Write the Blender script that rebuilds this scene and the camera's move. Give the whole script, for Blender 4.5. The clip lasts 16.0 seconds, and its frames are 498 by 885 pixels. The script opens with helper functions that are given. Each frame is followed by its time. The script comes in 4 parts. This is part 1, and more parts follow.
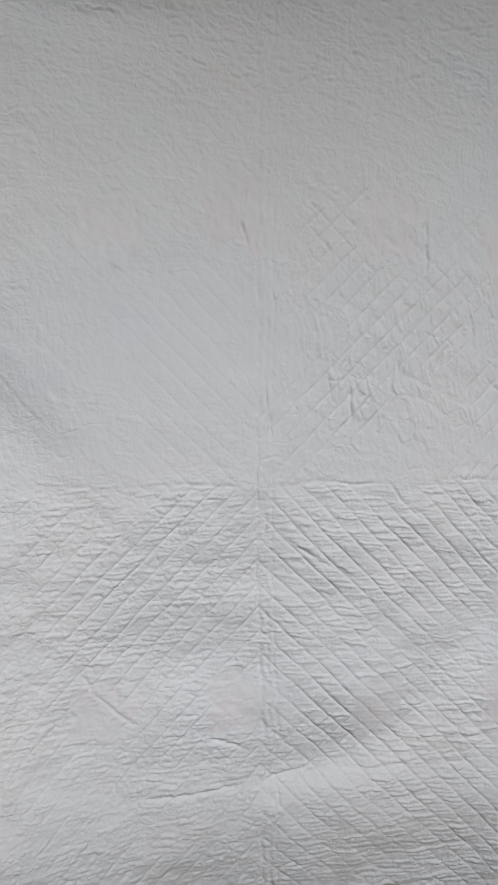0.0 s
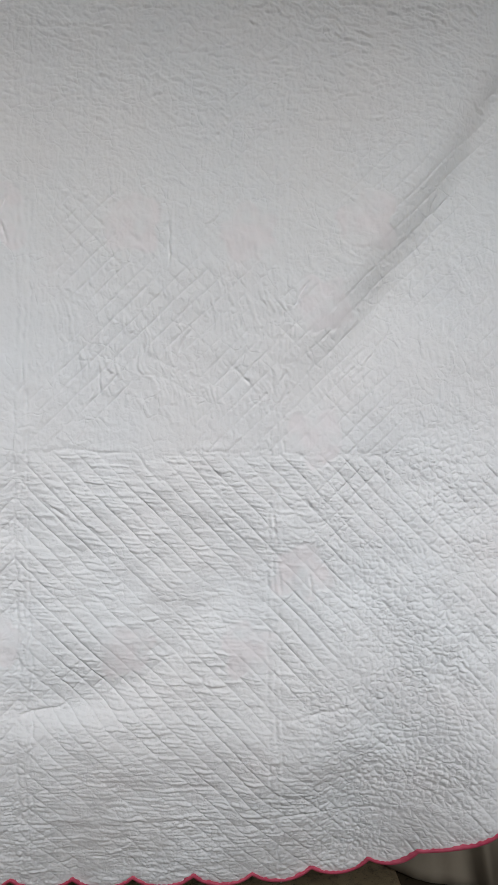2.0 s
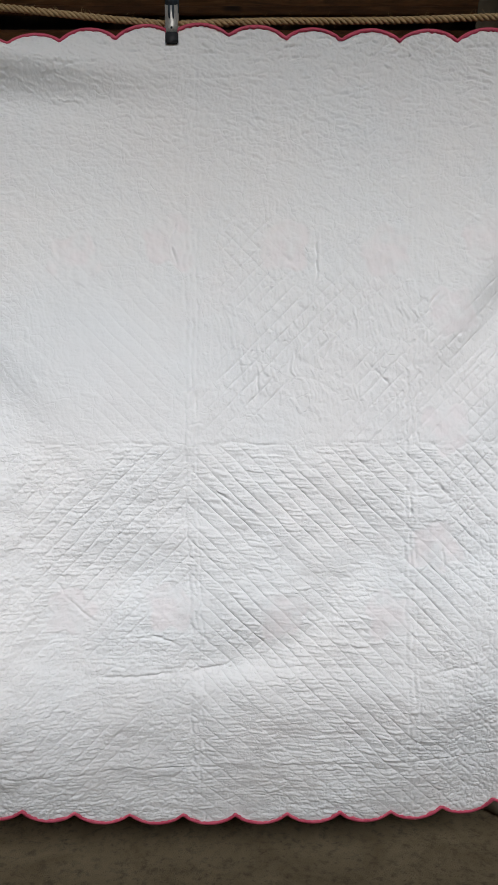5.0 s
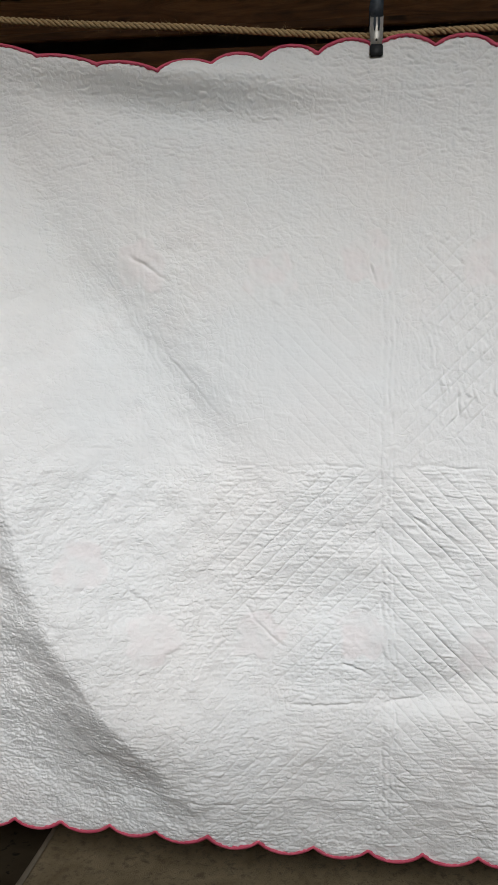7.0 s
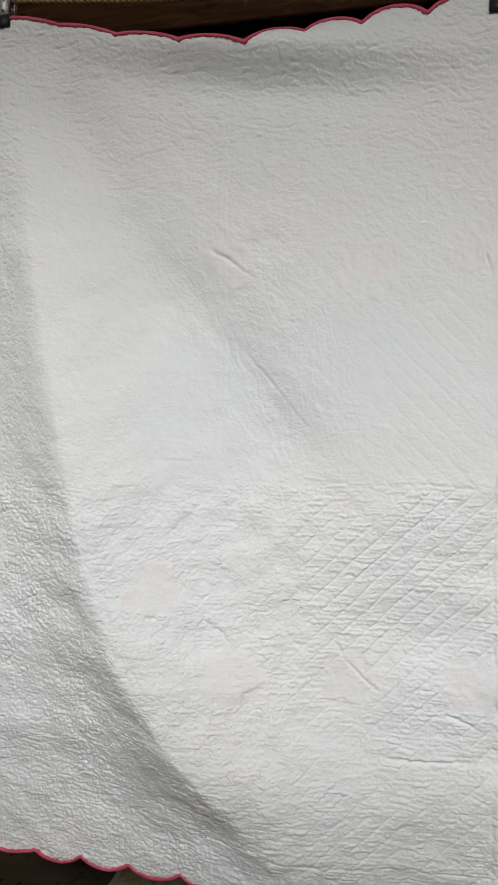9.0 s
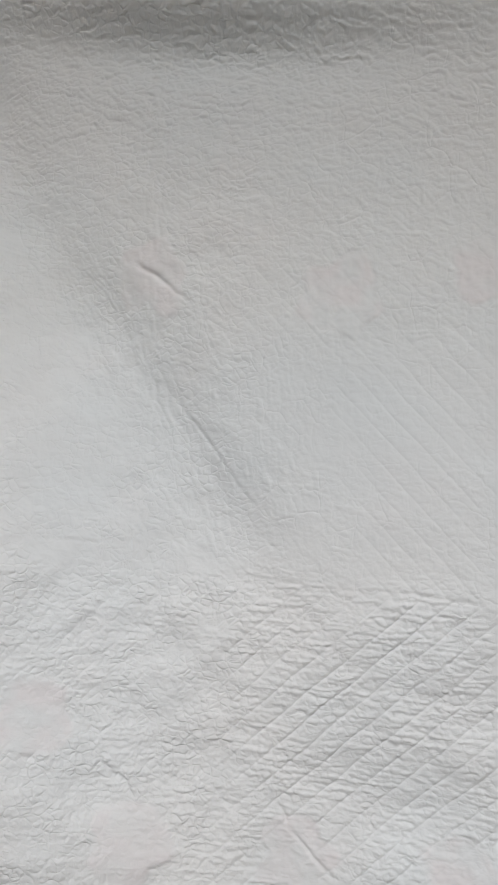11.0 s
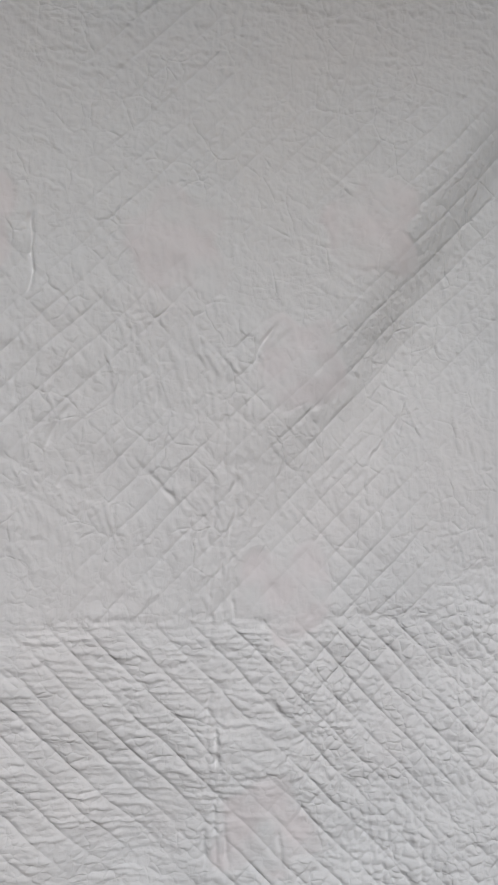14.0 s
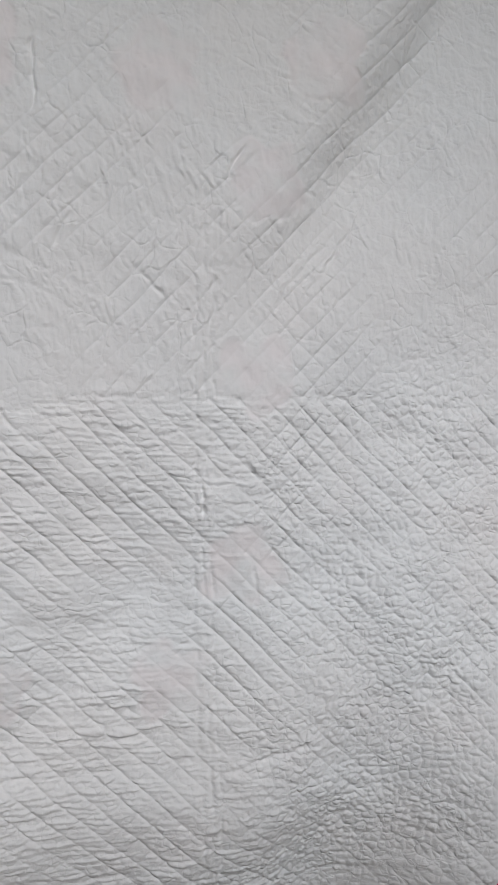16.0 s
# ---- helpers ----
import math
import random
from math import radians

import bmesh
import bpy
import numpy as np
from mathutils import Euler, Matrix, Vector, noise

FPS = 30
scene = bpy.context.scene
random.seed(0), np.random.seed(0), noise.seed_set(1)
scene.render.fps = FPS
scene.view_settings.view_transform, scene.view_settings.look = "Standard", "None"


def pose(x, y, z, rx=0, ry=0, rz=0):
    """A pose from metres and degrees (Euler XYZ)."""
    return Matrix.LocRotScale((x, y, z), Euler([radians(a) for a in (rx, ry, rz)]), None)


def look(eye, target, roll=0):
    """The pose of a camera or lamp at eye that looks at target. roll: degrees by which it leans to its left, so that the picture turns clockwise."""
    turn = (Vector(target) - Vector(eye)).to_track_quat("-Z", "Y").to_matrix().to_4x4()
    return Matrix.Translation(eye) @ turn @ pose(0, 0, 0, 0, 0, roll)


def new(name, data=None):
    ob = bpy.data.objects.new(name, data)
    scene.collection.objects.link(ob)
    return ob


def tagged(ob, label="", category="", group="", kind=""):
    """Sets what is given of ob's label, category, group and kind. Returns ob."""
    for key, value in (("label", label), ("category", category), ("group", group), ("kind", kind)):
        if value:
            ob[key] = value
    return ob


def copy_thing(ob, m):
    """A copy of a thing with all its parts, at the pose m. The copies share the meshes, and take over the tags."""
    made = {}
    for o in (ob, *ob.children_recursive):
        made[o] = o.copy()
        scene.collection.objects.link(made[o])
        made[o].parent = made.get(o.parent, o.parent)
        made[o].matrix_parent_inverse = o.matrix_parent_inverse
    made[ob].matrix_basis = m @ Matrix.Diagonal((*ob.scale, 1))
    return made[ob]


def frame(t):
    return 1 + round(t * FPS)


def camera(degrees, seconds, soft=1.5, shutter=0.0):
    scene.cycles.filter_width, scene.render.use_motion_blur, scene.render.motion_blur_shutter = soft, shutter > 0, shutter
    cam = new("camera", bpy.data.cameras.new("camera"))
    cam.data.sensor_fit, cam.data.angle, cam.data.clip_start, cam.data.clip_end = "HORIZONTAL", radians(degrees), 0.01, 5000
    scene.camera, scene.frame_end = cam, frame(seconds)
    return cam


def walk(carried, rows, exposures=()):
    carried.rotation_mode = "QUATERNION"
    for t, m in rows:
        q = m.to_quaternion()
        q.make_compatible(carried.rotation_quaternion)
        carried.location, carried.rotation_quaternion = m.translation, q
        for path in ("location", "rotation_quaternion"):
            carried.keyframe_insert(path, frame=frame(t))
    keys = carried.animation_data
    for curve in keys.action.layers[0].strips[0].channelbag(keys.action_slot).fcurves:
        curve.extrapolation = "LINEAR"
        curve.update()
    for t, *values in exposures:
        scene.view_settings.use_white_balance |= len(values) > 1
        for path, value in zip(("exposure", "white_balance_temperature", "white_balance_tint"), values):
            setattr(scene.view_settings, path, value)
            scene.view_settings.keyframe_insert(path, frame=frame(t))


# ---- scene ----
import functools

cam = camera(38.8, 16.0)
METRES, EYE, TILT, LEAN, TURN = 3.5, 1.5, -4.0, 0.0, -9.5
ROWS = [
    (0.0, 0.0, 0.0, 0.0, 0.0, 0.0, -0.0),
    (0.5, 0.0644, -0.0274, -0.0068, 5.02, 0.93, 0.05),
    (1.0, 0.1353, -0.0293, -0.0085, 8.97, 1.33, 0.05),
    (1.5, 0.1764, -0.0338, -0.0110, 6.77, 1.45, -0.45),
    (2.0, 0.2106, -0.039, -0.0275, 6.29, 1.45, -1.29),
    (2.5, 0.2137, -0.0564, -0.0285, 4.72, 0.1, -0.57),
    (3.0, 0.2362, -0.0727, -0.0435, 5.56, 1.66, 1.79),
    (5.5, 0.1067, -0.1264, -0.0286, 10.21, 0.77, -1.01),
    (6.0, 0.0847, -0.1277, -0.028, 12.04, 1.04, -1.17),
    (6.5, 0.0583, -0.1277, -0.0261, 13.4, 1.37, -1.21),
    (7.0, 0.0456, -0.1249, -0.0224, 14.96, 1.54, -1.22),
    (7.5, 0.0377, -0.1221, -0.0196, 16.52, 1.52, -1.46),
    (8.0, 0.0259, -0.1211, -0.0196, 17.71, 1.42, -1.48),
    (10.5, 0.0154, 0.0206, 0.007, 25.4, 3.13, -3.91),
    (11.0, 0.0271, 0.0636, 0.0166, 24.08, 4.15, -4.64),
    (11.5, 0.071, 0.1164, 0.0234, 21.4, 5.0, -4.6),
    (12.0, 0.1003, 0.1394, 0.0268, 16.53, 5.5, -3.88),
    (12.5, 0.1238, 0.1477, 0.0278, 12.25, 5.67, -3.03),
    (13.0, 0.1426, 0.1525, 0.0282, 6.79, 5.42, -2.14),
    (13.5, 0.1646, 0.1568, 0.0293, 2.41, 4.88, -1.53),
    (14.0, 0.1834, 0.1589, 0.0248, -0.71, 4.51, -1.08),
    (14.5, 0.193, 0.1576, 0.0168, -3.7, 3.65, -0.69),
    (15.0, 0.1989, 0.1516, 0.0001, -4.99, 2.45, -0.33),
    (15.5, 0.1955, 0.1339, -0.0145, -5.5, 0.79, -0.05),
    (16.0, 0.1716, 0.1056, -0.0377, -4.53, -0.99, 0.16),
]
EXPOSURES = [(0.0, -0.44, 6420, 10), (1.0, -0.17, 6420, 10), (1.5, -0.25, 6420, 10), (2.5, -0.11, 6440, 10), (3.0, 0.02, 6450, 10), (5.5, -0.01, 6450, 10), (8.0, 0.0, 6680, 8), (10.5, -0.29, 6580, 8), (11.0, -0.32, 6580, 9),
             (12.0, -0.44, 6650, 12), (13.0, -0.51, 6600, 12), (14.0, -0.50, 6580, 12), (14.5, -0.44, 6550, 13), (15.0, -0.36, 6500, 12), (15.5, -0.26, 6600, 12), (16.0, -0.42, 6500, 11)]
PATH = [(t, pose(-0.27, -1.40, EYE, TILT, LEAN, TURN) @ pose(METRES * x, METRES * y, METRES * z, 90 + pitch, roll, yaw)) for t, x, y, z, yaw, pitch, roll in ROWS]
PATH.insert(13, (10.3, look((-0.168, -1.363, 1.506), (-0.739, 0.554, 1.482), 1.79)))
walk(cam, PATH, EXPOSURES)
# ---------------------------------------------------------------- world and light
world = bpy.data.worlds.new("sky")
scene.world = world
world.use_nodes = True
wn = world.node_tree
sky = wn.nodes.new("ShaderNodeTexSky")
sky.sky_type, sky.sun_disc = "NISHITA", False
sky.sun_elevation, sky.sun_rotation = radians(32), radians(174)
wn.links.new(sky.outputs[0], wn.nodes["Background"].inputs[0])
wn.nodes["Background"].inputs[1].default_value = 0.06

# hazy daylight falls in through the open front of the shed
sun = new("sun", bpy.data.lights.new("sun", "SUN"))
sun.data.energy, sun.data.angle, sun.data.color = 2.74, radians(26), (0.98, 0.987, 1.0)
sun.matrix_world = look((0.22, -2.0, 1.25), (0, 0, 0))


# ---------------------------------------------------------------- material helpers
def material(name, colour, rough=0.8, metal=0.0, spec=0.3):
    m = bpy.data.materials.new(name)
    m.use_nodes = True
    b = m.node_tree.nodes["Principled BSDF"]
    b.inputs["Base Color"].default_value = (*colour, 1)
    b.inputs["Roughness"].default_value = rough
    b.inputs["Metallic"].default_value = metal
    b.inputs["Specular IOR Level"].default_value = spec
    return m, m.node_tree, b


def coords(nt, scale=(1, 1, 1), what="Object"):
    tc = nt.nodes.new("ShaderNodeTexCoord")
    mp = nt.nodes.new("ShaderNodeMapping")
    mp.inputs["Scale"].default_value = scale
    nt.links.new(tc.outputs[what], mp.inputs[0])
    return mp.outputs[0]


def noise_tex(nt, vec, scale, detail=4.0, rough=0.55, distortion=0.0):
    n = nt.nodes.new("ShaderNodeTexNoise")
    n.inputs["Scale"].default_value, n.inputs["Detail"].default_value = scale, detail
    n.inputs["Roughness"].default_value, n.inputs["Distortion"].default_value = rough, distortion
    nt.links.new(vec, n.inputs["Vector"])
    return n.outputs["Fac"]


def ramp(nt, fac, *stops):
    r = nt.nodes.new("ShaderNodeValToRGB")
    while len(r.color_ramp.elements) < len(stops):
        r.color_ramp.elements.new(0.5)
    for e, (p, c) in zip(r.color_ramp.elements, stops):
        e.position, e.color = p, (*c, 1)
    nt.links.new(fac, r.inputs[0])
    return r.outputs[0]


def mix(nt, fac, a, b, blend="MIX"):
    m = nt.nodes.new("ShaderNodeMix")
    m.data_type, m.blend_type = "RGBA", blend
    for sock, v in ((m.inputs[0], fac), (m.inputs[6], a), (m.inputs[7], b)):
        if isinstance(v, (int, float)):
            sock.default_value = v
        elif isinstance(v, tuple):
            sock.default_value = (*v, 1)
        else:
            nt.links.new(v, sock)
    return m.outputs[2]


def bump(nt, b, height, strength, distance, normal=None):
    n = nt.nodes.new("ShaderNodeBump")
    n.inputs["Strength"].default_value, n.inputs["Distance"].default_value = strength, distance
    nt.links.new(height, n.inputs["Height"])
    if normal is not None:
        nt.links.new(normal, n.inputs["Normal"])
    nt.links.new(n.outputs[0], b.inputs["Normal"])
    return n.outputs[0]


def calc(nt, how, a, b=None):
    m = nt.nodes.new("ShaderNodeMath")
    m.operation = how
    for sock, val in zip(m.inputs, (a, b)):
        if isinstance(val, (int, float)):
            sock.default_value = val
        elif val is not None:
            nt.links.new(val, sock)
    return m.outputs[0]


def attr(nt, name):
    a = nt.nodes.new("ShaderNodeAttribute")
    a.attribute_name = name
    return a.outputs["Fac"]


# ---------------------------------------------------------------- materials
def cotton():
    m, nt, b = material("white_cotton", (0.8, 0.8, 0.79), 0.9, 0, 0.15)
    v = coords(nt)
    motif = nt.nodes.new("ShaderNodeAttribute")
    motif.attribute_name = "motif"
    # random cool and warm patches stand in for the light's uneven tint
    light_tint = ramp(nt, noise_tex(nt, v, 1.7, 3), (0.36, (0, 0, 0)), (0.64, (1, 1, 1)))
    base = mix(nt, light_tint, (0.772, 0.786, 0.788), (0.798, 0.788, 0.776))
    pink = noise_tex(nt, v, 5.0, 2)
    stain = ramp(nt, pink, (0.55, (0, 0, 0)), (0.75, (1, 1, 1)))
    base = mix(nt, mix(nt, 0.35, (0, 0, 0), stain), base, (0.80, 0.765, 0.755))
    base = mix(nt, motif.outputs["Fac"], base, (0.81, 0.755, 0.755))
    specks = noise_tex(nt, v, 90, 1, 0.4)
    base = mix(nt, ramp(nt, specks, (0.88, (0, 0, 0)), (0.89, (1, 1, 1))), base, (0.32, 0.27, 0.24))
    nt.links.new(base, b.inputs["Base Color"])
    crumple = nt.nodes.new("ShaderNodeAttribute")
    crumple.attribute_name = "crumple"
    warp = nt.nodes.new("ShaderNodeTexNoise")
    warp.inputs["Scale"].default_value = 60
    nt.links.new(v, warp.inputs["Vector"])
    bent = nt.nodes.new("ShaderNodeMix")
    bent.data_type, bent.blend_type = "VECTOR", "MIX"
    bent.inputs[0].default_value = 0.012
    nt.links.new(coords(nt, (1.0, 1, 1.55)), bent.inputs[4])
    nt.links.new(warp.outputs["Color"], bent.inputs[5])
    cells = nt.nodes.new("ShaderNodeTexVoronoi")
    cells.feature = "DISTANCE_TO_EDGE"
    cells.inputs["Scale"].default_value = 105
    nt.links.new(bent.outputs[1], cells.inputs["Vector"])
    puff = nt.nodes.new("ShaderNodeMath")
    puff.operation = "POWER"
    puff.inputs[1].default_value = 0.5
    nt.links.new(cells.outputs["Distance"], puff.inputs[0])
    puffed = nt.nodes.new("ShaderNodeMath")
    puffed.operation = "MULTIPLY"
    nt.links.new(puff.outputs[0], puffed.inputs[0])
    nt.links.new(crumple.outputs["Fac"], puffed.inputs[1])
    fine = noise_tex(nt, coords(nt, (1.0, 1, 1.5)), 150, 3, 0.6, 0.4)
    weave = noise_tex(nt, coords(nt, (1.0, 1, 1.0)), 900, 2, 0.5)
    # thread lines: a narrow valley at each whole number of the rows
    def thread(which, weight):
        d = calc(nt, "ABSOLUTE", calc(nt, "SUBTRACT", calc(nt, "FRACT", calc(nt, "ADD", attr(nt, which), 0.5)), 0.5))
        return calc(nt, "MULTIPLY", calc(nt, "POWER", calc(nt, "MINIMUM", calc(nt, "DIVIDE", d, 0.085), 1.0), 0.6), attr(nt, weight))

    def creases(scale, squash, width, mask_scale, low, high, weight):
        e = nt.nodes.new("ShaderNodeTexVoronoi")
        e.feature = "DISTANCE_TO_EDGE"
        e.inputs["Scale"].default_value = scale
        warped = nt.nodes.new("ShaderNodeMix")
        warped.data_type, warped.blend_type = "VECTOR", "MIX"
        warped.inputs[0].default_value = 1.1 / scale
        nt.links.new(coords(nt, (1, 1, squash)), warped.inputs[4])
        jog = nt.nodes.new("ShaderNodeTexNoise")
        jog.inputs["Scale"].default_value, jog.inputs["Detail"].default_value = scale * 0.55, 3
        nt.links.new(v, jog.inputs["Vector"])
        nt.links.new(jog.outputs["Color"], warped.inputs[5])
        nt.links.new(warped.outputs[1], e.inputs["Vector"])
        hill = calc(nt, "SINE", calc(nt, "MULTIPLY", calc(nt, "MINIMUM", calc(nt, "DIVIDE", e.outputs["Distance"], width), 1.0), 1.5708))
        part_of = ramp(nt, noise_tex(nt, v, mask_scale, 3, 0.6), (low, (0, 0, 0)), (high, (1, 1, 1)))
        return calc(nt, "MULTIPLY", calc(nt, "MULTIPLY", hill, part_of), attr(nt, weight))

    height = calc(nt, "MULTIPLY", thread("row", "row_weight"), 0.0010)
    height = calc(nt, "ADD", height, calc(nt, "MULTIPLY", thread("col", "col_weight"), 0.0011))
    height = calc(nt, "ADD", height, calc(nt, "MULTIPLY", creases(27, 0.85, 0.10, 12, 0.44, 0.58, "polygon"), 0.0011))
    height = calc(nt, "ADD", height, calc(nt, "MULTIPLY", creases(58, 1.25, 0.26, 16, 0.30, 0.60, "mesh"), 0.0011))
    soft = noise_tex(nt, coords(nt, (1.15, 1, 0.7)), 48, 3, 0.5, 0.5)
    height = calc(nt, "ADD", height, calc(nt, "MULTIPLY", calc(nt, "MULTIPLY", soft, attr(nt, "polygon")), 0.0034))
    n = bump(nt, b, puffed.outputs[0], 0.17, 0.003)
    n = bump(nt, b, height, 1.0, 1.0, n)
    n = bump(nt, b, fine, 0.07, 0.002, n)
    bump(nt, b, weave, 0.05, 0.0005, n)
    b.inputs["Sheen Weight"].default_value = 0.08
    return m


def binding_cloth():
    m, nt, b = material("pink_cotton", (0.62, 0.085, 0.16), 0.85, 0, 0.2)
    v = coords(nt)
    n = noise_tex(nt, v, 18, 4)
    nt.links.new(ramp(nt, n, (0.3, (0.50, 0.068, 0.118)), (0.7, (0.64, 0.125, 0.185))), b.inputs["Base Color"])
    bump(nt, b, noise_tex(nt, v, 230, 3), 0.9, 0.0016)
    return m


def wood_dark():
    m, nt, b = material("dark_wood", (0.05, 0.03, 0.02), 0.62, 0, 0.35)
    oi = nt.nodes.new("ShaderNodeObjectInfo")
    v = coords(nt, (0.9, 6, 7))
    g = noise_tex(nt, v, 3.2, 8, 0.65, 1.6)
    col = ramp(nt, g, (0.25, (0.060, 0.026, 0.013)), (0.5, (0.180, 0.083, 0.037)), (0.75, (0.33, 0.170, 0.078)))
    tone = ramp(nt, oi.outputs["Random"], (0.0, (0.45, 0.42, 0.4)), (1.0, (1.35, 1.25, 1.1)))
    col = mix(nt, 1.0, col, tone, "MULTIPLY")
    knots = noise_tex(nt, coords(nt, (2.2, 4, 4)), 2.0, 2)
    col = mix(nt, ramp(nt, knots, (0.66, (0, 0, 0)), (0.72, (0.8, 0.8, 0.8))), col, (0.012, 0.007, 0.005))
    nt.links.new(col, b.inputs["Base Color"])
    bump(nt, b, g, 0.5, 0.003)
    return m


def rope_fibre():
    m, nt, b = material("jute", (0.4, 0.27, 0.13), 0.9, 0, 0.1)
    v = coords(nt)
    n = noise_tex(nt, v, 260, 3, 0.7)
    big = noise_tex(nt, v, 7, 2)
    col = ramp(nt, n, (0.3, (0.22, 0.135, 0.06)), (0.7, (0.50, 0.36, 0.19)))
    col = mix(nt, big, col, (0.46, 0.33, 0.18))
    nt.links.new(col, b.inputs["Base Color"])
    bump(nt, b, n, 0.7, 0.0012)
    return m


def carpet():
    m, nt, b = material("rug_pile", (0.13, 0.115, 0.09), 0.95, 0, 0.05)
    v = coords(nt)
    a = noise_tex(nt, v, 5.5, 6, 0.68, 0.6)
    blot = noise_tex(nt, v, 36, 5, 0.75, 0.2)
    col = ramp(nt, a, (0.3, (0.175, 0.135, 0.078)), (0.7, (0.290, 0.235, 0.148)))
    col = mix(nt, ramp(nt, blot, (0.50, (0, 0, 0)), (0.66, (0.75, 0.75, 0.75))), col, (0.090, 0.074, 0.052))
    pepper = noise_tex(nt, v, 170, 2)
    col = mix(nt, ramp(nt, pepper, (0.62, (0, 0, 0)), (0.70, (0.6, 0.6, 0.6))), col, (0.05, 0.04, 0.03))
    nt.links.new(col, b.inputs["Base Color"])
    bump(nt, b, noise_tex(nt, v, 320, 3), 0.8, 0.003)
    return m


def concrete():
    m, nt, b = material("concrete", (0.11, 0.1, 0.085), 0.92, 0, 0.08)
    v = coords(nt)
    a = noise_tex(nt, v, 3.5, 7, 0.65)
    col = ramp(nt, a, (0.3, (0.024, 0.018, 0.0105)), (0.7, (0.050, 0.0385, 0.0235)))
    spots = noise_tex(nt, v, 22, 3, 0.6)
    col = mix(nt, ramp(nt, spots, (0.60, (0, 0, 0)), (0.66, (0.9, 0.9, 0.9))), col, (0.008, 0.007, 0.005))
    nt.links.new(col, b.inputs["Base Color"])
    bump(nt, b, noise_tex(nt, v, 60, 6), 0.4, 0.004)
    return m


def canvas(name, low, high):
    m, nt, b = material(name, high, 0.92, 0, 0.1)
    v = coords(nt)
    a = noise_tex(nt, coords(nt, (3, 3, 0.7)), 2.4, 5, 0.6)
    nt.links.new(ramp(nt, a, (0.3, low), (0.7, high)), b.inputs["Base Color"])
    bump(nt, b, noise_tex(nt, v, 420, 2), 0.3, 0.0008)
    return m


def plaster(name, colour):
    m, nt, b = material(name, colour, 0.9, 0, 0.2)
    a = noise_tex(nt, coords(nt), 2.2, 6, 0.6)
    dark = tuple(c * 0.75 for c in colour)
    nt.links.new(ramp(nt, a, (0.3, dark), (0.7, colour)), b.inputs["Base Color"])
    bump(nt, b, noise_tex(nt, coords(nt), 40, 5), 0.25, 0.004)
    return m


def steel():
    m, nt, b = material("galvanised_steel", (0.62, 0.60, 0.56), 0.5, 0.65, 0.5)
    n = noise_tex(nt, coords(nt, (1, 1, 0.25)), 180, 4, 0.7)
    nt.links.new(ramp(nt, n, (0.3, (0.48, 0.46, 0.42)), (0.7, (0.72, 0.70, 0.66))), b.inputs["Base Color"])
    bump(nt, b, n, 0.15, 0.0006)
    return m


def rubber(name, colour):
    m, nt, b = material(name, colour, 0.55, 0, 0.4)
    n = noise_tex(nt, coords(nt), 120, 4)
    nt.links.new(ramp(nt, n, (0.3, tuple(c * 0.7 for c in colour)), (0.7, tuple(c * 1.3 for c in colour))), b.inputs["Base Color"])
    bump(nt, b, n, 0.25, 0.0008)
    return m


COTTON, PINK, WOOD, JUTE = cotton(), binding_cloth(), wood_dark(), rope_fibre()
RUG, CONCRETE = carpet(), concrete()
PALE_CANVAS = canvas("pale_canvas", (0.185, 0.158, 0.12), (0.25, 0.22, 0.17))
CANVAS = canvas("grey_canvas", (0.115, 0.096, 0.070), (0.165, 0.140, 0.105))
TAPE = canvas("pale_edge_tape", (0.17, 0.145, 0.105), (0.24, 0.21, 0.16))
PLASTER = plaster("grey_plaster", (0.34, 0.33, 0.31))
STEEL, BLACK, SLATE = steel(), rubber("black_rubber", (0.022, 0.024, 0.027)), rubber("slate_vinyl", (0.045, 0.055, 0.068))
GROUND = plaster("dark_gravel", (0.14, 0.135, 0.13))


# ---------------------------------------------------------------- mesh helpers
def thing(name, at=(0, 0, 0)):
    ob = new(name)
    ob.location = at
    ob.empty_display_size = 0.05
    return ob


def part(name, bm, mat, parent, label="", smooth=False):
    me = bpy.data.meshes.new(name)
    bm.to_mesh(me)
    bm.free()
    for p in me.polygons:
        p.use_smooth = smooth
    me.materials.append(mat)
    ob = new(name, me)
    if parent is not None:
        ob.parent = parent
    if label:
        tagged(ob, label)
    return ob


def raw(name, verts, faces, mat, parent, label="", smooth=True):
    """A mesh of quads from arrays."""
    me = bpy.data.meshes.new(name)
    v, f = np.asarray(verts, np.float32), np.asarray(faces, np.int32)
    k = f.shape[1]
    me.vertices.add(len(v))
    me.vertices.foreach_set("co", v.ravel())
    me.loops.add(f.size)
    me.loops.foreach_set("vertex_index", f.ravel())
    me.polygons.add(len(f))
    me.polygons.foreach_set("loop_start", np.arange(0, f.size, k, dtype=np.int32))
    me.polygons.foreach_set("use_smooth", np.full(len(f), smooth))
    me.update(calc_edges=True)
    me.materials.append(mat)
    ob = new(name, me)
    if parent is not None:
        ob.parent = parent
    if label:
        tagged(ob, label)
    return ob


def slab(x0, x1, y0, y1, z0, z1, edge=0.0, segs=2):
    bm = bmesh.new()
    bmesh.ops.create_cube(bm, size=1, matrix=Matrix.Translation(((x0 + x1) / 2, (y0 + y1) / 2, (z0 + z1) / 2))
                          @ Matrix.Diagonal((x1 - x0, y1 - y0, z1 - z0, 1)))
    if edge:
        bmesh.ops.bevel(bm, geom=bm.edges[:], offset=edge, segments=segs, affect="EDGES", profile=0.6)
    return bm


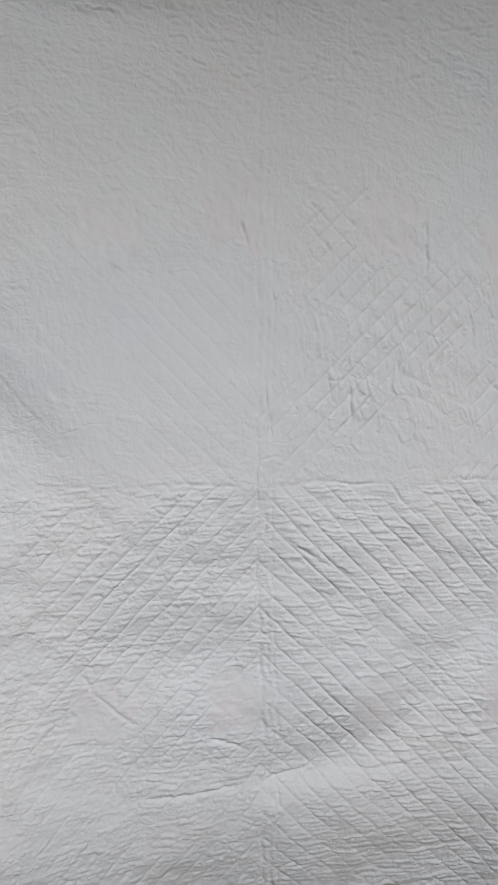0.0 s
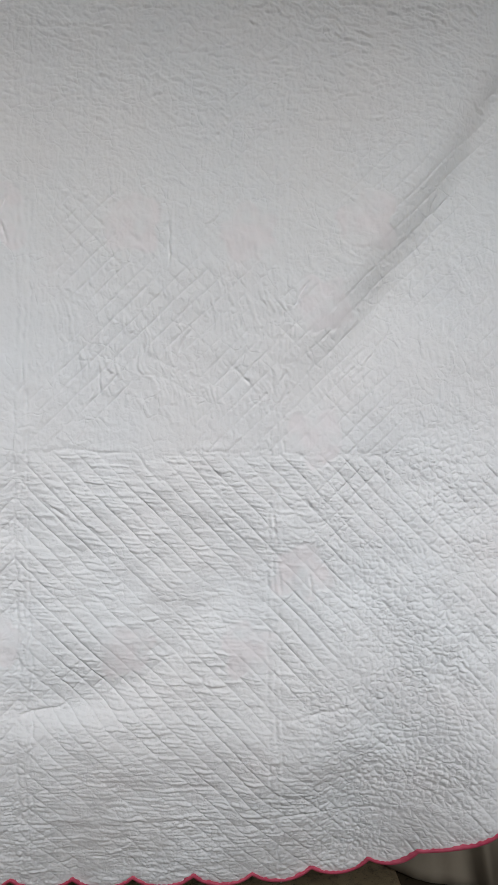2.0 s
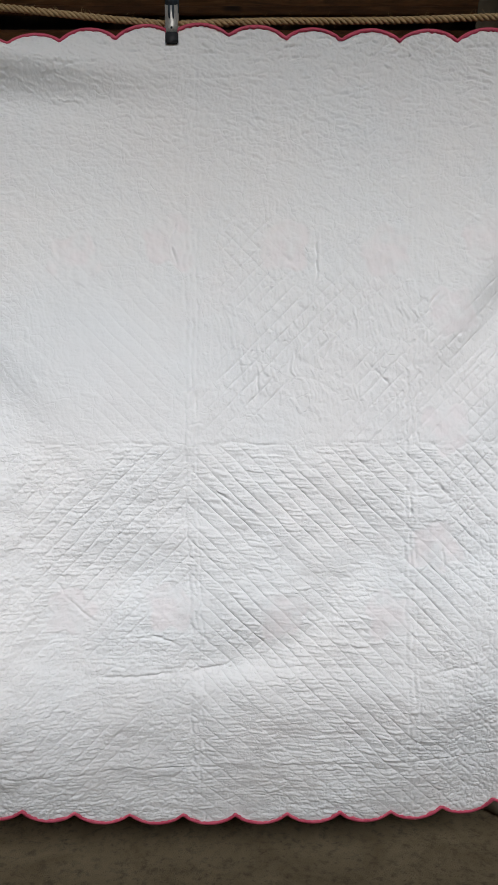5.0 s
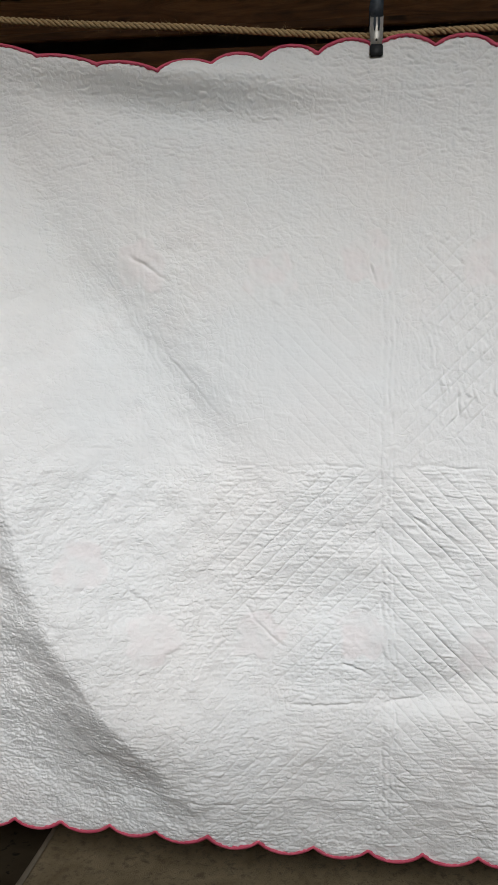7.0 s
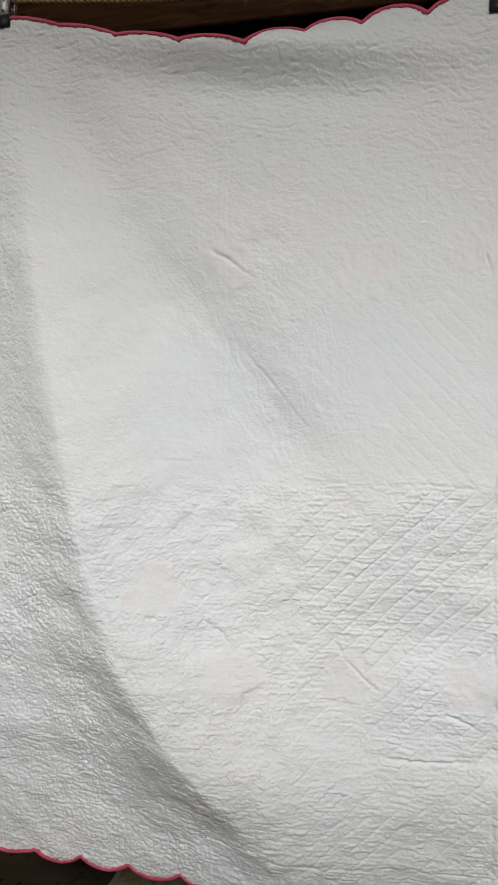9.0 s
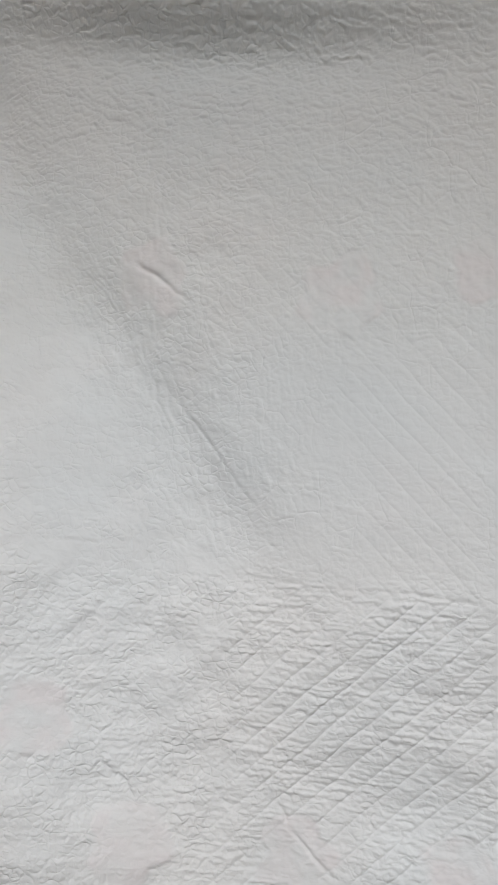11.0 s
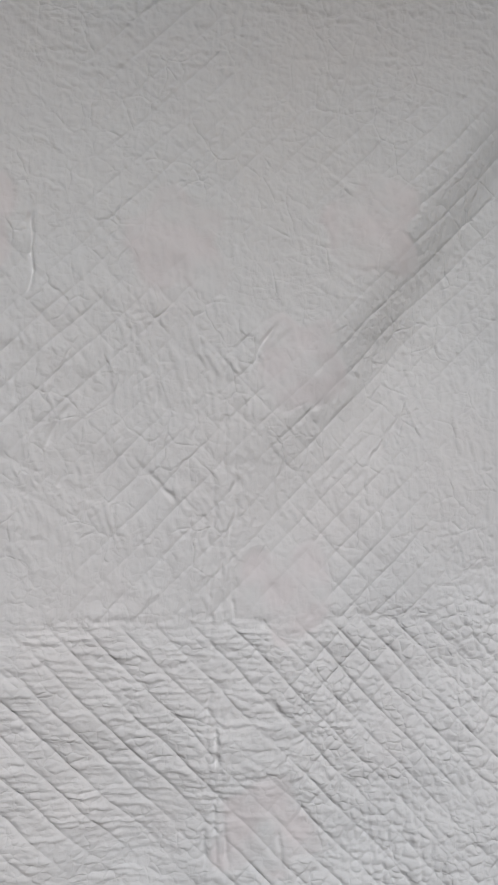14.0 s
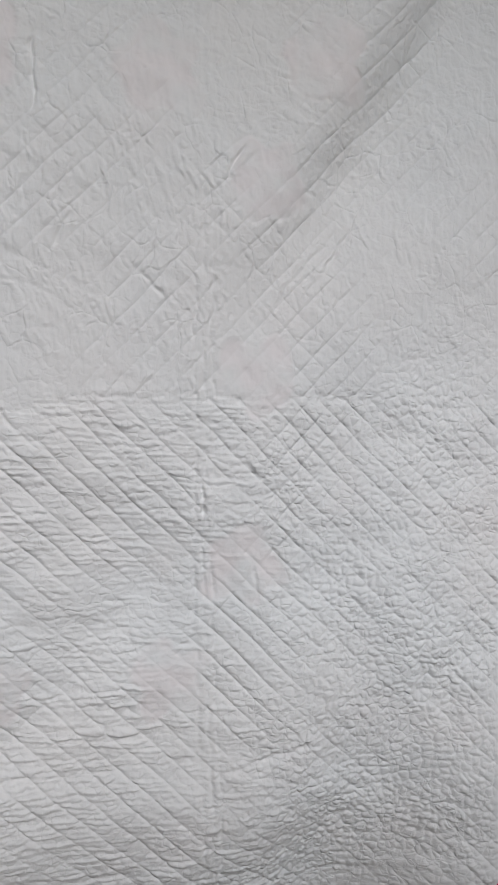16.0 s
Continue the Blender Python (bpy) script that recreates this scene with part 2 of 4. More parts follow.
def sweep(points, profile_of, sides, closed=False):
    """Rings of vertices along points; profile_of(i) gives the ring at point i."""
    n = len(points)
    verts = np.concatenate([profile_of(i) for i in range(n)])
    faces = []
    for i in range(n if closed else n - 1):
        j = (i + 1) % n
        for k in range(sides):
            l = (k + 1) % sides
            faces.append((i * sides + k, i * sides + l, j * sides + l, j * sides + k))
    return verts, faces


# ---------------------------------------------------------------- the room
floor = part("floor", slab(-3.2, 4.2, -2.6, 1.2, -0.2, 0), CONCRETE, None)
tagged(floor, "dark stained concrete floor with spots and wear", "floor", kind="structure")
ground = part("ground", slab(-60, 60, -80, -2.6, -0.3, -0.06), GROUND, None)
tagged(ground, "dark gravel yard outside the open front", "ground", kind="structure")
for name, dims in (("wall_west", (-3.4, -3.2, -2.6, 1.2, 0, 3.9)), ("wall_east", (4.2, 4.4, -2.6, 1.2, 0, 3.9)), ("wall_back", (-3.4, 4.4, 1.2, 1.4, 0, 3.9))):
    tagged(part(name, slab(*dims), PLASTER, None), "plain grey plastered wall of the open shed", "wall", kind="structure")
# unseen ceiling, drawn this far forward so it cuts sun from the quilt's top
tagged(part("ceiling", slab(-3.4, 4.4, -2.75, 1.4, 3.9, 4.05), WOOD, None), "unseen dark boarded ceiling, its front edge set to shade the quilt top", "ceiling", kind="structure")

# unseen wall, added to block low sun and dim the quilt's lower part
tagged(part("wall_front", slab(-3.4, 4.4, -2.80, -2.62, 0, 1.79), WOOD, None), "unseen low boarded wall added to shade the lower part of the quilt", "wall", kind="structure")

# dark plank partition behind the hanging quilt
plank_wall = thing("wall_north", (0, 1.0, 0))
tagged(plank_wall, "dark brown partition of rough horizontal wooden planks", "wall", kind="structure")
rng = random.Random(4)
z = 0.02
while z < 3.7:
    hgt = 0.145 + rng.uniform(-0.012, 0.012)
    if 2.84 < z < 2.99:
        z = 2.995
    off = rng.uniform(-0.012, 0.012)
    b = part("plank", slab(-3.15, 4.15, off, off + 0.03, z, min(z + hgt, 3.89), 0.004, 1), WOOD, plank_wall)
    z += hgt + 0.006
# a rail that stands proud of the planks
rail = part("rail", slab(-3.15, 4.15, -0.035, -0.014, 2.955, 2.988, 0.004, 1), WOOD, plank_wall, "paler wooden rail")


# ---------------------------------------------------------------- rug
rug = thing("rug", (0, 0, 0))
tagged(rug, "thin brown-grey mottled rug lying on the concrete floor", "rug")
nx, ny = 90, 110
gx, gy = np.meshgrid(np.linspace(-1.085, 1.02, nx), np.linspace(-2.6, 0.60, ny), indexing="ij")
gz = 0.007 + 0.002 * np.sin(gx * 9 + gy * 3) * np.sin(gy * 7)
top = np.stack([gx, gy, gz], -1).reshape(-1, 3)
idx = np.arange(nx * ny).reshape(nx, ny)
quads = np.stack([idx[:-1, :-1], idx[1:, :-1], idx[1:, 1:], idx[:-1, 1:]], -1).reshape(-1, 4)
rim = np.concatenate([idx[:, 0], idx[-1, 1:], idx[-2::-1, -1], idx[0, -2:0:-1]])
low = top[rim] * (1, 1, 0) + (0, 0, 0.0005)
nr = len(rim)
sk = np.stack([rim, np.roll(rim, -1), len(top) + np.roll(np.arange(nr), -1), len(top) + np.arange(nr)], -1)[:, ::-1]
raw("rug_surface", np.concatenate([top, low]), np.concatenate([quads, sk]), RUG, rug)
# raised pale tape along one edge, wider towards its loose end
ys = np.linspace(-2.6, 0.58, 60)
ev, ef = [], []
for i, y in enumerate(ys):
    w = 0.010 + 0.010 * (0.58 - y)
    lift = 0.012 + 0.018 * (0.58 - y) / 3
    x = -1.087 + 0.006 * math.sin(y * 5)
    ev += [(x - w, y, 0.001), (x - w * 0.8, y, lift * 0.8), (x, y, lift), (x + w * 0.6, y, 0.010)]
for i in range(len(ys) - 1):
    for k in range(3):
        a = i * 4 + k
        ef.append((a, a + 1, a + 5, a + 4))
raw("edge_tape", ev, np.array(ef)[:, ::-1], TAPE, rug, "pale fabric edge tape")


# ---------------------------------------------------------------- canvas curtain beside and behind the quilt
def bezier_path(pts, n):
    """An even polyline through a smooth curve near pts."""
    p = np.array(pts, float)
    for _ in range(4):
        q = np.empty((2 * len(p) - 2, 2))
        q[0::2], q[1::2] = 0.75 * p[:-1] + 0.25 * p[1:], 0.25 * p[:-1] + 0.75 * p[1:]
        p = np.concatenate([pts[:1], q, pts[-1:]])
    s = np.concatenate([[0], np.cumsum(np.hypot(*np.diff(p, axis=0).T))])
    t = np.linspace(0, s[-1], n)
    return np.stack([np.interp(t, s, p[:, 0]), np.interp(t, s, p[:, 1])], -1), t


curtain = thing("curtain", (1.25, 0.4, 0))
tagged(curtain, "plain grey-beige canvas curtain hanging to the floor in soft folds", "curtain")
head, cs = bezier_path([(0.50, 0.50), (0.90, 0.50), (1.20, 0.50), (1.40, 0.51), (1.55, 0.53)], 300)
hem, hs = bezier_path([(0.52, 0.50), (0.84, 0.49), (0.94, 0.465), (1.03, 0.395), (1.14, 0.352), (1.235, 0.335), (1.25, 0.25), (1.285, 0.11), (1.35, 0.02), (1.56, -0.04)], 300)
nv = 90
side = np.gradient(head, axis=0)
side = np.stack([side[:, 1], -side[:, 0]], -1) / np.hypot(*side.T)[:, None]
verts = []
for j, v in enumerate(np.linspace(0, 1, nv)):
    zz = 0.006 + 2.95 * v + 0.02 * np.exp(-((cs - 0.35) / 0.12) ** 2) * (1 - v) ** 6
    k = max(0.0, 1 - v / 0.32) ** 1.6
    depth = 0.004 + 0.003 * (1 - v)
    fold = depth * (np.sin(cs * 31 + 0.6 * np.sin(v * 3 + cs)) + 0.5 * np.sin(cs * 67 + 2.2 * v) + 0.3 * np.sin(cs * 113 - v * 4))
    fold = fold - 0.004 * np.exp(-((v - 0.392) / 0.006) ** 2) * (1 + np.sin(cs * 420))
    o = head * (1 - k) + hem * k + side * (fold * (1 - 0.4 * k))[:, None]
    o[:, 0] += 0.45 * v ** 0.8 * (1 - cs / cs[-1]) * (1 - k)
    verts.append(np.stack([o[:, 0] - 1.25, o[:, 1] - 0.4, zz], -1))
V = np.stack(verts, 1)
idx = np.arange(V.shape[0] * nv).reshape(-1, nv)
q = np.stack([idx[:-1, :-1], idx[1:, :-1], idx[1:, 1:], idx[:-1, 1:]], -1).reshape(-1, 4)
seam_row = int(0.392 * (nv - 1))
rows = np.tile(np.arange(nv - 1), V.shape[0] - 1)
for name, pick, cloth_of, told in (("upper_panel", rows >= seam_row, CANVAS, "brown-grey canvas panel"), ("lower_panel", rows < seam_row, PALE_CANVAS, "paler beige canvas panel")):
    used, again = np.unique(q[pick], return_inverse=True)
    panel = raw(name, V.reshape(-1, 3)[used], again.reshape(-1, 4), cloth_of, curtain, told)
    so = panel.modifiers.new("thickness", "SOLIDIFY")
    so.thickness = 0.002


# ---------------------------------------------------------------- storage beyond the curtain's end
def storage_rack():
    r = thing("storage_rack", (1.95, 0.78, 0))
    for sx in (-0.26, 0.26):
        for sy in (-0.12, 0.12):
            part("post", moved_slab(sx, sy, 0.85, 0.03, 0.03, 1.70), BLACK, r)
    for zz in (0.42, 0.95, 1.62):
        part("shelf", moved_slab(0, 0, zz, 0.54, 0.28, 0.022), WOOD, r, "dark wooden shelf board")
    return r


def moved_slab(x, y, z, w, d, h):
    return slab(x - w / 2, x + w / 2, y - d / 2, y + d / 2, z - h / 2, z + h / 2, min(w, d, h) * 0.12, 2)


tagged(storage_rack(), "dark storage rack with wooden shelves in the shade", "shelf")
box = thing("storage_box", (1.86, 0.75, 0.961))
part("body", moved_slab(0, 0, 0.13, 0.32, 0.22, 0.26), PLASTER, box)
part("lid", moved_slab(0, 0, 0.275, 0.335, 0.235, 0.03), PLASTER, box, "flat grey lid")
tagged(box, "pale grey lidded storage box standing on the rack", "box")
RED = rubber("red_enamel", (0.30, 0.03, 0.025))
can = thing("red_canister", (1.80, 0.74, 0.431))
bm = bmesh.new()
bmesh.ops.create_cone(bm, cap_ends=True, segments=32, radius1=0.085, radius2=0.085, depth=0.20, matrix=Matrix.Translation((0, 0, 0.10)))
bmesh.ops.bevel(bm, geom=[e for e in bm.edges if e.calc_face_angle(0) > 1], offset=0.012, segments=3, affect="EDGES")
part("body", bm, RED, can, "", True)
bm = bmesh.new()
bmesh.ops.create_cone(bm, cap_ends=True, segments=24, radius1=0.03, radius2=0.025, depth=0.04, matrix=Matrix.Translation((0, 0, 0.218)))
part("cap", bm, BLACK, can, "black screw cap", True)
tagged(can, "round red enamelled canister with a black cap on the rack", "canister")


# ---------------------------------------------------------------- the quilt
def smooth01(t):
    t = np.clip(t, 0, 1)
    return t * t * (3 - 2 * t)


class Lattice:
    """Smooth value noise on the plane, drawn from one seeded table."""

    def __init__(self, seed):
        self.t = np.random.RandomState(seed).uniform(-1, 1, (256, 256))

    def at(self, u, v):
        iu, iv = np.floor(u).astype(int), np.floor(v).astype(int)
        fu, fv = u - iu, v - iv
        fu, fv = fu ** 3 * (fu * (6 * fu - 15) + 10), fv ** 3 * (fv * (6 * fv - 15) + 10)
        a, b, c, d = iu & 255, (iu + 1) & 255, iv & 255, (iv + 1) & 255
        t = self.t
        return (t[a, c] * (1 - fu) + t[b, c] * fu) * (1 - fv) + (t[a, d] * (1 - fu) + t[b, d] * fu) * fv

    def fbm(self, u, v, octaves=3):
        s, k = 0, 1.0
        for o in range(octaves):
            s = s + k * self.at(u * 2 ** o + 17.3 * o, v * 2 ** o + 5.1 * o)
            k *= 0.5
        return s


L1, L2, L3, L4, L5, L6 = (Lattice(s) for s in (11, 12, 13, 14, 15, 16))


def crest_x(z):
    return np.interp(z, [0.25, 0.435, 0.563, 0.68, 0.77, 0.92, 1.10, 1.50, 1.90, 2.45],
                     [-0.44, -0.51, -0.615, -0.725, -0.795, -0.875, -0.945, -1.04, -1.13, -1.2])


def crest_h(z):
    return np.interp(z, [0.25, 0.45, 0.68, 0.89, 1.2, 1.5, 1.85, 2.4], [0.045, 0.075, 0.125, 0.150, 0.135, 0.115, 0.075, 0.0])


def top_line(x):
    """Height of the notches of the upper edge."""
    return np.interp(x, [-1.28, -1.087, -0.932, -0.772, -0.613, -0.47, -0.19, -0.045, 0.10, 0.40, 0.70, 1.0, 1.2],
                     [2.487, 2.447, 2.407, 2.379, 2.357, 2.366, 2.381, 2.392, 2.388, 2.376, 2.375, 2.387, 2.405])


def line_dist(x, z, x0, z0, x1, z1):
    """Signed distance from the line (positive to the right of its way down) and the place along it, 0 to 1."""
    dx, dz = x1 - x0, z1 - z0
    l = math.hypot(dx, dz)
    t = ((x - x0) * dx + (z - z0) * dz) / l ** 2
    return ((z - z0) * dx - (x - x0) * dz) / l, t


def drape(x, z):
    """The large folds: how far the cloth stands back (+) or forward (-)."""
    y = 0.006 * L1.fbm(x * 2.1 + 3, z * 1.7, 2)
    # long ridge on the loose side; its outer flank turns away and flattens out towards the edge
    d = x - crest_x(z)
    h = crest_h(z)
    inner = np.exp(-(np.maximum(d, 0) / (0.20 + 0.10 * smooth01((1.2 - z) / 0.8))) ** 1.7)
    u = np.maximum(-d, 0)
    away = 1 - np.exp(-(u * u / (u + 0.045)) / (0.26 + 0.14 * smooth01((0.85 - z) / 0.4)))
    back = (0.085 + 0.05 * smooth01((0.9 - z) / 0.4)) * smooth01((2.40 - z) / 0.7)
    y = y - h * np.where(d > 0, inner, 1 - away) + back * away
    # hollow between the ridge and the taut middle, sharp along its inner edge
    d2, t2 = line_dist(x, z, -0.685, 1.82, -0.375, 1.39)
    d2 = d2 + 0.010 * L4.at(x * 9, z * 9)
    y = y + 0.033 * np.where(d2 > -0.085, np.exp(-((d2 + 0.085) / 0.080) ** 2), np.exp(-((d2 + 0.085) / 0.17) ** 2)) * smooth01((t2 + 0.35) / 0.5) * smooth01((1.25 - t2) / 0.5)
    d6, t6 = line_dist(x, z, -1.10, 2.30, -0.80, 1.72)
    y = y + 0.034 * np.exp(-(d6 / 0.085) ** 2) * smooth01((t6 + 0.1) / 0.3) * smooth01((1.2 - t6) / 0.4)
    # slack roll below the sagging upper edge
    e = top_line(x) + 0.02 - z
    w = np.exp(-((x + 0.60) / 0.40) ** 2)
    e2 = e - 0.15 * np.clip(x + 0.64, 0, 0.5)
    y = y + w * (0.022 * np.exp(-((e + 0.02) / 0.035) ** 2) - 0.046 * np.exp(-((e2 - 0.035) / 0.050) ** 2) + 0.017 * np.exp(-((e2 - 0.13) / 0.055) ** 2))
    # groove that runs down from the corner clip, narrow at the clip and wide and soft at its foot
    bend = -0.058 * np.sin(np.clip((2.33 - z) / 0.90, 0, 1) * math.pi)
    d3, t3 = line_dist(x + bend, z, 1.165, 2.33, 0.655, 1.43)
    fade = smooth01((t3 + 0.02) / 0.22) * smooth01((1.10 - t3) / 0.50)
    d3 = d3 + 0.004 * L4.at(x * 9, z * 9)
    wide = 0.40 + 0.75 * smooth01(t3 * 1.4)
    y = y + fade * 0.036 * np.maximum(wide, 0.70) * np.where(d3 < 0, np.exp(-(d3 / (0.058 * wide)) ** 2), np.exp(-(np.abs(d3) / (0.110 * wide)) ** 1.8))
    y = y - fade * 0.010 * np.exp(-((d3 + 0.105) / 0.060) ** 2)
    # the lower part of the taut side curls forward at its edge
    curl = np.interp(z, [0.30, 0.50, 0.73, 0.86, 1.03, 1.18, 1.38], [0.070, 0.075, 0.070, 0.058, 0.040, 0.022, 0.0])
    y = y - curl * smooth01((x - 0.79) / 0.34) * (1 - 0.12 * smooth01((x - 1.06) / 0.12))
    # belly that slants from the side down to the hem, its lower face turned to the floor
    slant = (x - 1.0) * 0.70 - (z - 0.84) * 0.71 + 0.014 * L4.at(x * 6, z * 6)
    inward = smooth01((x - 0.42) / 0.35) * smooth01((1.12 - x) / 0.25)
    y = y - 0.030 * inward * np.exp(-((slant + 0.12) / 0.17) ** 2) + 0.015 * inward * (1 + np.tanh((slant - 0.03) / 0.080))
    # gentle unevenness of a hand's breadth
    y = y + 0.0042 * L6.fbm(x * 5.5 + 21, z * 7.0 + 3, 2) * (0.45 + 0.55 * smooth01((1.4 - z) / 0.2))
    # round trough that sweeps from the old fold up towards the taut side
    r, ang = np.hypot(x + 0.03, z - 1.27), np.arctan2(z - 1.27, x + 0.03)
    arc = smooth01((ang + 1.75) / 0.35) * smooth01((-0.02 - ang) / 0.5)
    y = y + 0.018 * arc * np.where(r < 0.575, np.exp(-((r - 0.575) / 0.095) ** 2), np.exp(-((r - 0.575) / 0.040) ** 2))
    # soft horizontal belly low in the middle, where the old fold pulls in
    dz = z - 0.704
    y = y + 0.012 * np.where(dz > 0, np.exp(-(dz / 0.075) ** 2), np.exp(-(dz / 0.022) ** 2)) * np.exp(-((x - 0.13) / np.where(x > 0.13, 0.30, 0.15)) ** 2)
    y = y + 0.22 * np.maximum(0.58 - z, 0) ** 2 / (np.maximum(0.58 - z, 0) + 0.12) * smooth01((x + 0.7) / 0.4) * (1 - smooth01((x - 0.78) / 0.25))
    y = y + 0.020 * np.exp(-((z - 0.95) / 0.10) ** 2 - ((x + 0.17) / 0.18) ** 2)
    y = y - 0.010 * np.exp(-((z - 0.87) / 0.10) ** 2) * np.exp(-((x - 0.1) / 0.5) ** 2)
    y = y - 0.010 * np.exp(-((z - 0.62) / 0.09) ** 2)
    return y


def crease(x, z, x0, z0, x1, z1, depth, width, wob=0.003):
    """A pressed crease: a narrow trough with a raised lip above it."""
    if x.max() < min(x0, x1) - 0.06 or x.min() > max(x0, x1) + 0.06:
        return 0.0
    d, t = line_dist(x, z, x0, z0, x1, z1)
    l = math.hypot(x1 - x0, z1 - z0)
    d = d + wob * L5.fbm(x * 30 + x0 * 70, z * 30 + z0 * 40, 2) + 0.05 * l * math.sin(x0 * 90 + z0 * 50) * (4 * t * (1 - t))
    width = width * (0.75 + 0.45 * np.abs(L6.at(t * 3 + z0 * 20, t * 0)))
    ends = smooth01((t + 0.05) / 0.4) * smooth01((1.05 - t) / 0.4)
    ends = ends * np.clip(0.8 + 0.6 * L6.at(t * 6 + x0 * 50, t * 0 + z0 * 9), 0.2, 1.2)
    return ends * 0.75 * depth * (np.exp(-(d / width) ** 2) - 0.30 * np.exp(-((d - 2.6 * width) / (2.2 * width)) ** 2))


FLOWERS = [(-0.655, 1.845), (-0.305, 1.81), (-0.055, 1.852), (0.25, 1.843), (0.52, 1.82), (0.797, 1.862), (0.697, 1.665), (0.684, 1.352),
           (0.657, 1.033), (0.528, 0.845), (0.24, 0.845), (-0.065, 0.87), (-0.335, 0.865), (-0.61, 0.86), (-0.795, 1.055)]


@functools.lru_cache(None)
def jitter(seed, squash):
    return np.random.RandomState(seed).uniform(0.5 - squash / 2, 0.5 + squash / 2, (2, 256, 256)).astype(np.float32)


def crackle(u, v, seed, width=0.24, squash=0.85):
    """A net of puckers: 0 along the cell edges, rising to 1 inside the cells."""
    jx, jy = jitter(seed, squash)
    u, v = u.astype(np.float32), v.astype(np.float32)
    iu, iv = np.floor(u).astype(np.int32), np.floor(v).astype(np.int32)
    fu, fv = u - iu, v - iv
    f1, f2 = np.full(u.shape, 9.0, np.float32), np.full(u.shape, 9.0, np.float32)
    for a in (-1, 0, 1):
        for b in (-1, 0, 1):
            cu, cv = (iu + a) & 255, (iv + b) & 255
            d = np.hypot(a + jx[cu, cv] - fu, b + jy[cu, cv] - fv)
            f2 = np.minimum(np.maximum(f1, d), f2)
            f1 = np.minimum(f1, d)
    return 1 - np.exp(-((f2 - f1) / width) ** 1.3)


@functools.lru_cache(None)
def dice(seed):
    return np.random.RandomState(seed).uniform(0, 1, (6, 256, 256)).astype(np.float32)


def strokes(x, z, seed, cell, angle, spread, half, width, keep):
    """Scattered short creases, each a narrow valley with a raised lip; angle is that of their run."""
    px, pz, turn, long, deep, curve = dice(seed)
    u, v = (x / cell + 60).astype(np.float32), (z / cell + 60).astype(np.float32)
    iu, iv = np.floor(u).astype(np.int32), np.floor(v).astype(np.int32)
    fu, fv = u - iu, v - iv
    out = np.zeros(u.shape, np.float32)
    w = np.float32(width / cell)
    for a in (-1, 0, 1):
        for b in (-1, 0, 1):
            cu, cv = (iu + a) & 255, (iv + b) & 255
            du, dv = fu - a - px[cu, cv], fv - b - pz[cu, cv]
            t = angle + spread * (2 * turn[cu, cv] - 1)
            c, s = np.cos(t), np.sin(t)
            run = (du * c + dv * s) / (half * (0.5 + 0.5 * long[cu, cv]))
            off = (dv * c - du * s) / w + (curve[cu, cv] - 0.5) * 5.0 * (run * run)
            k = np.clip(1 - run * run, 0, 1) * np.where(deep[cu, cv] < keep, 0.35 + 0.65 * deep[cu, cv] / keep, 0)
            out += k * (np.exp(-off * off) - 0.32 * np.exp(-((off - 2.4) / 2.0) ** 2))
    return out


def ripples(a, b, gap, start, cell, skew, seed, close=0.55, blunt=9):
    """Short puckers in channels: a runs along the channel, b across it; rounded hills between sharp valleys."""
    c = (b - start) / gap
    ci = np.floor(c)
    fb = c - ci
    q = (a + skew * (fb - 0.5) * gap) / cell + ci * 0.37 + seed * 3.1
    q = q + 0.85 * L2.at(q * 0.43, ci * 7.31 + seed) + 0.34 * L3.at(q * 0.7, c * 2.7)
    qi = np.floor(q)
    tall = 0.58 + 0.65 * L5.at(qi * 3.73 + 0.5, ci * 5.17 + 0.5 + seed)
    return tall * (1 - np.abs(2 * (q - qi) - 1) ** 3.0) * (1 - close * np.abs(2 * fb - 1) ** blunt)


def stitched(s, gap, start):
    """Distance to the nearest of the even rows of stitches."""
    return np.abs(((s - start) / gap + 0.5) % 1.0 - 0.5) * gap


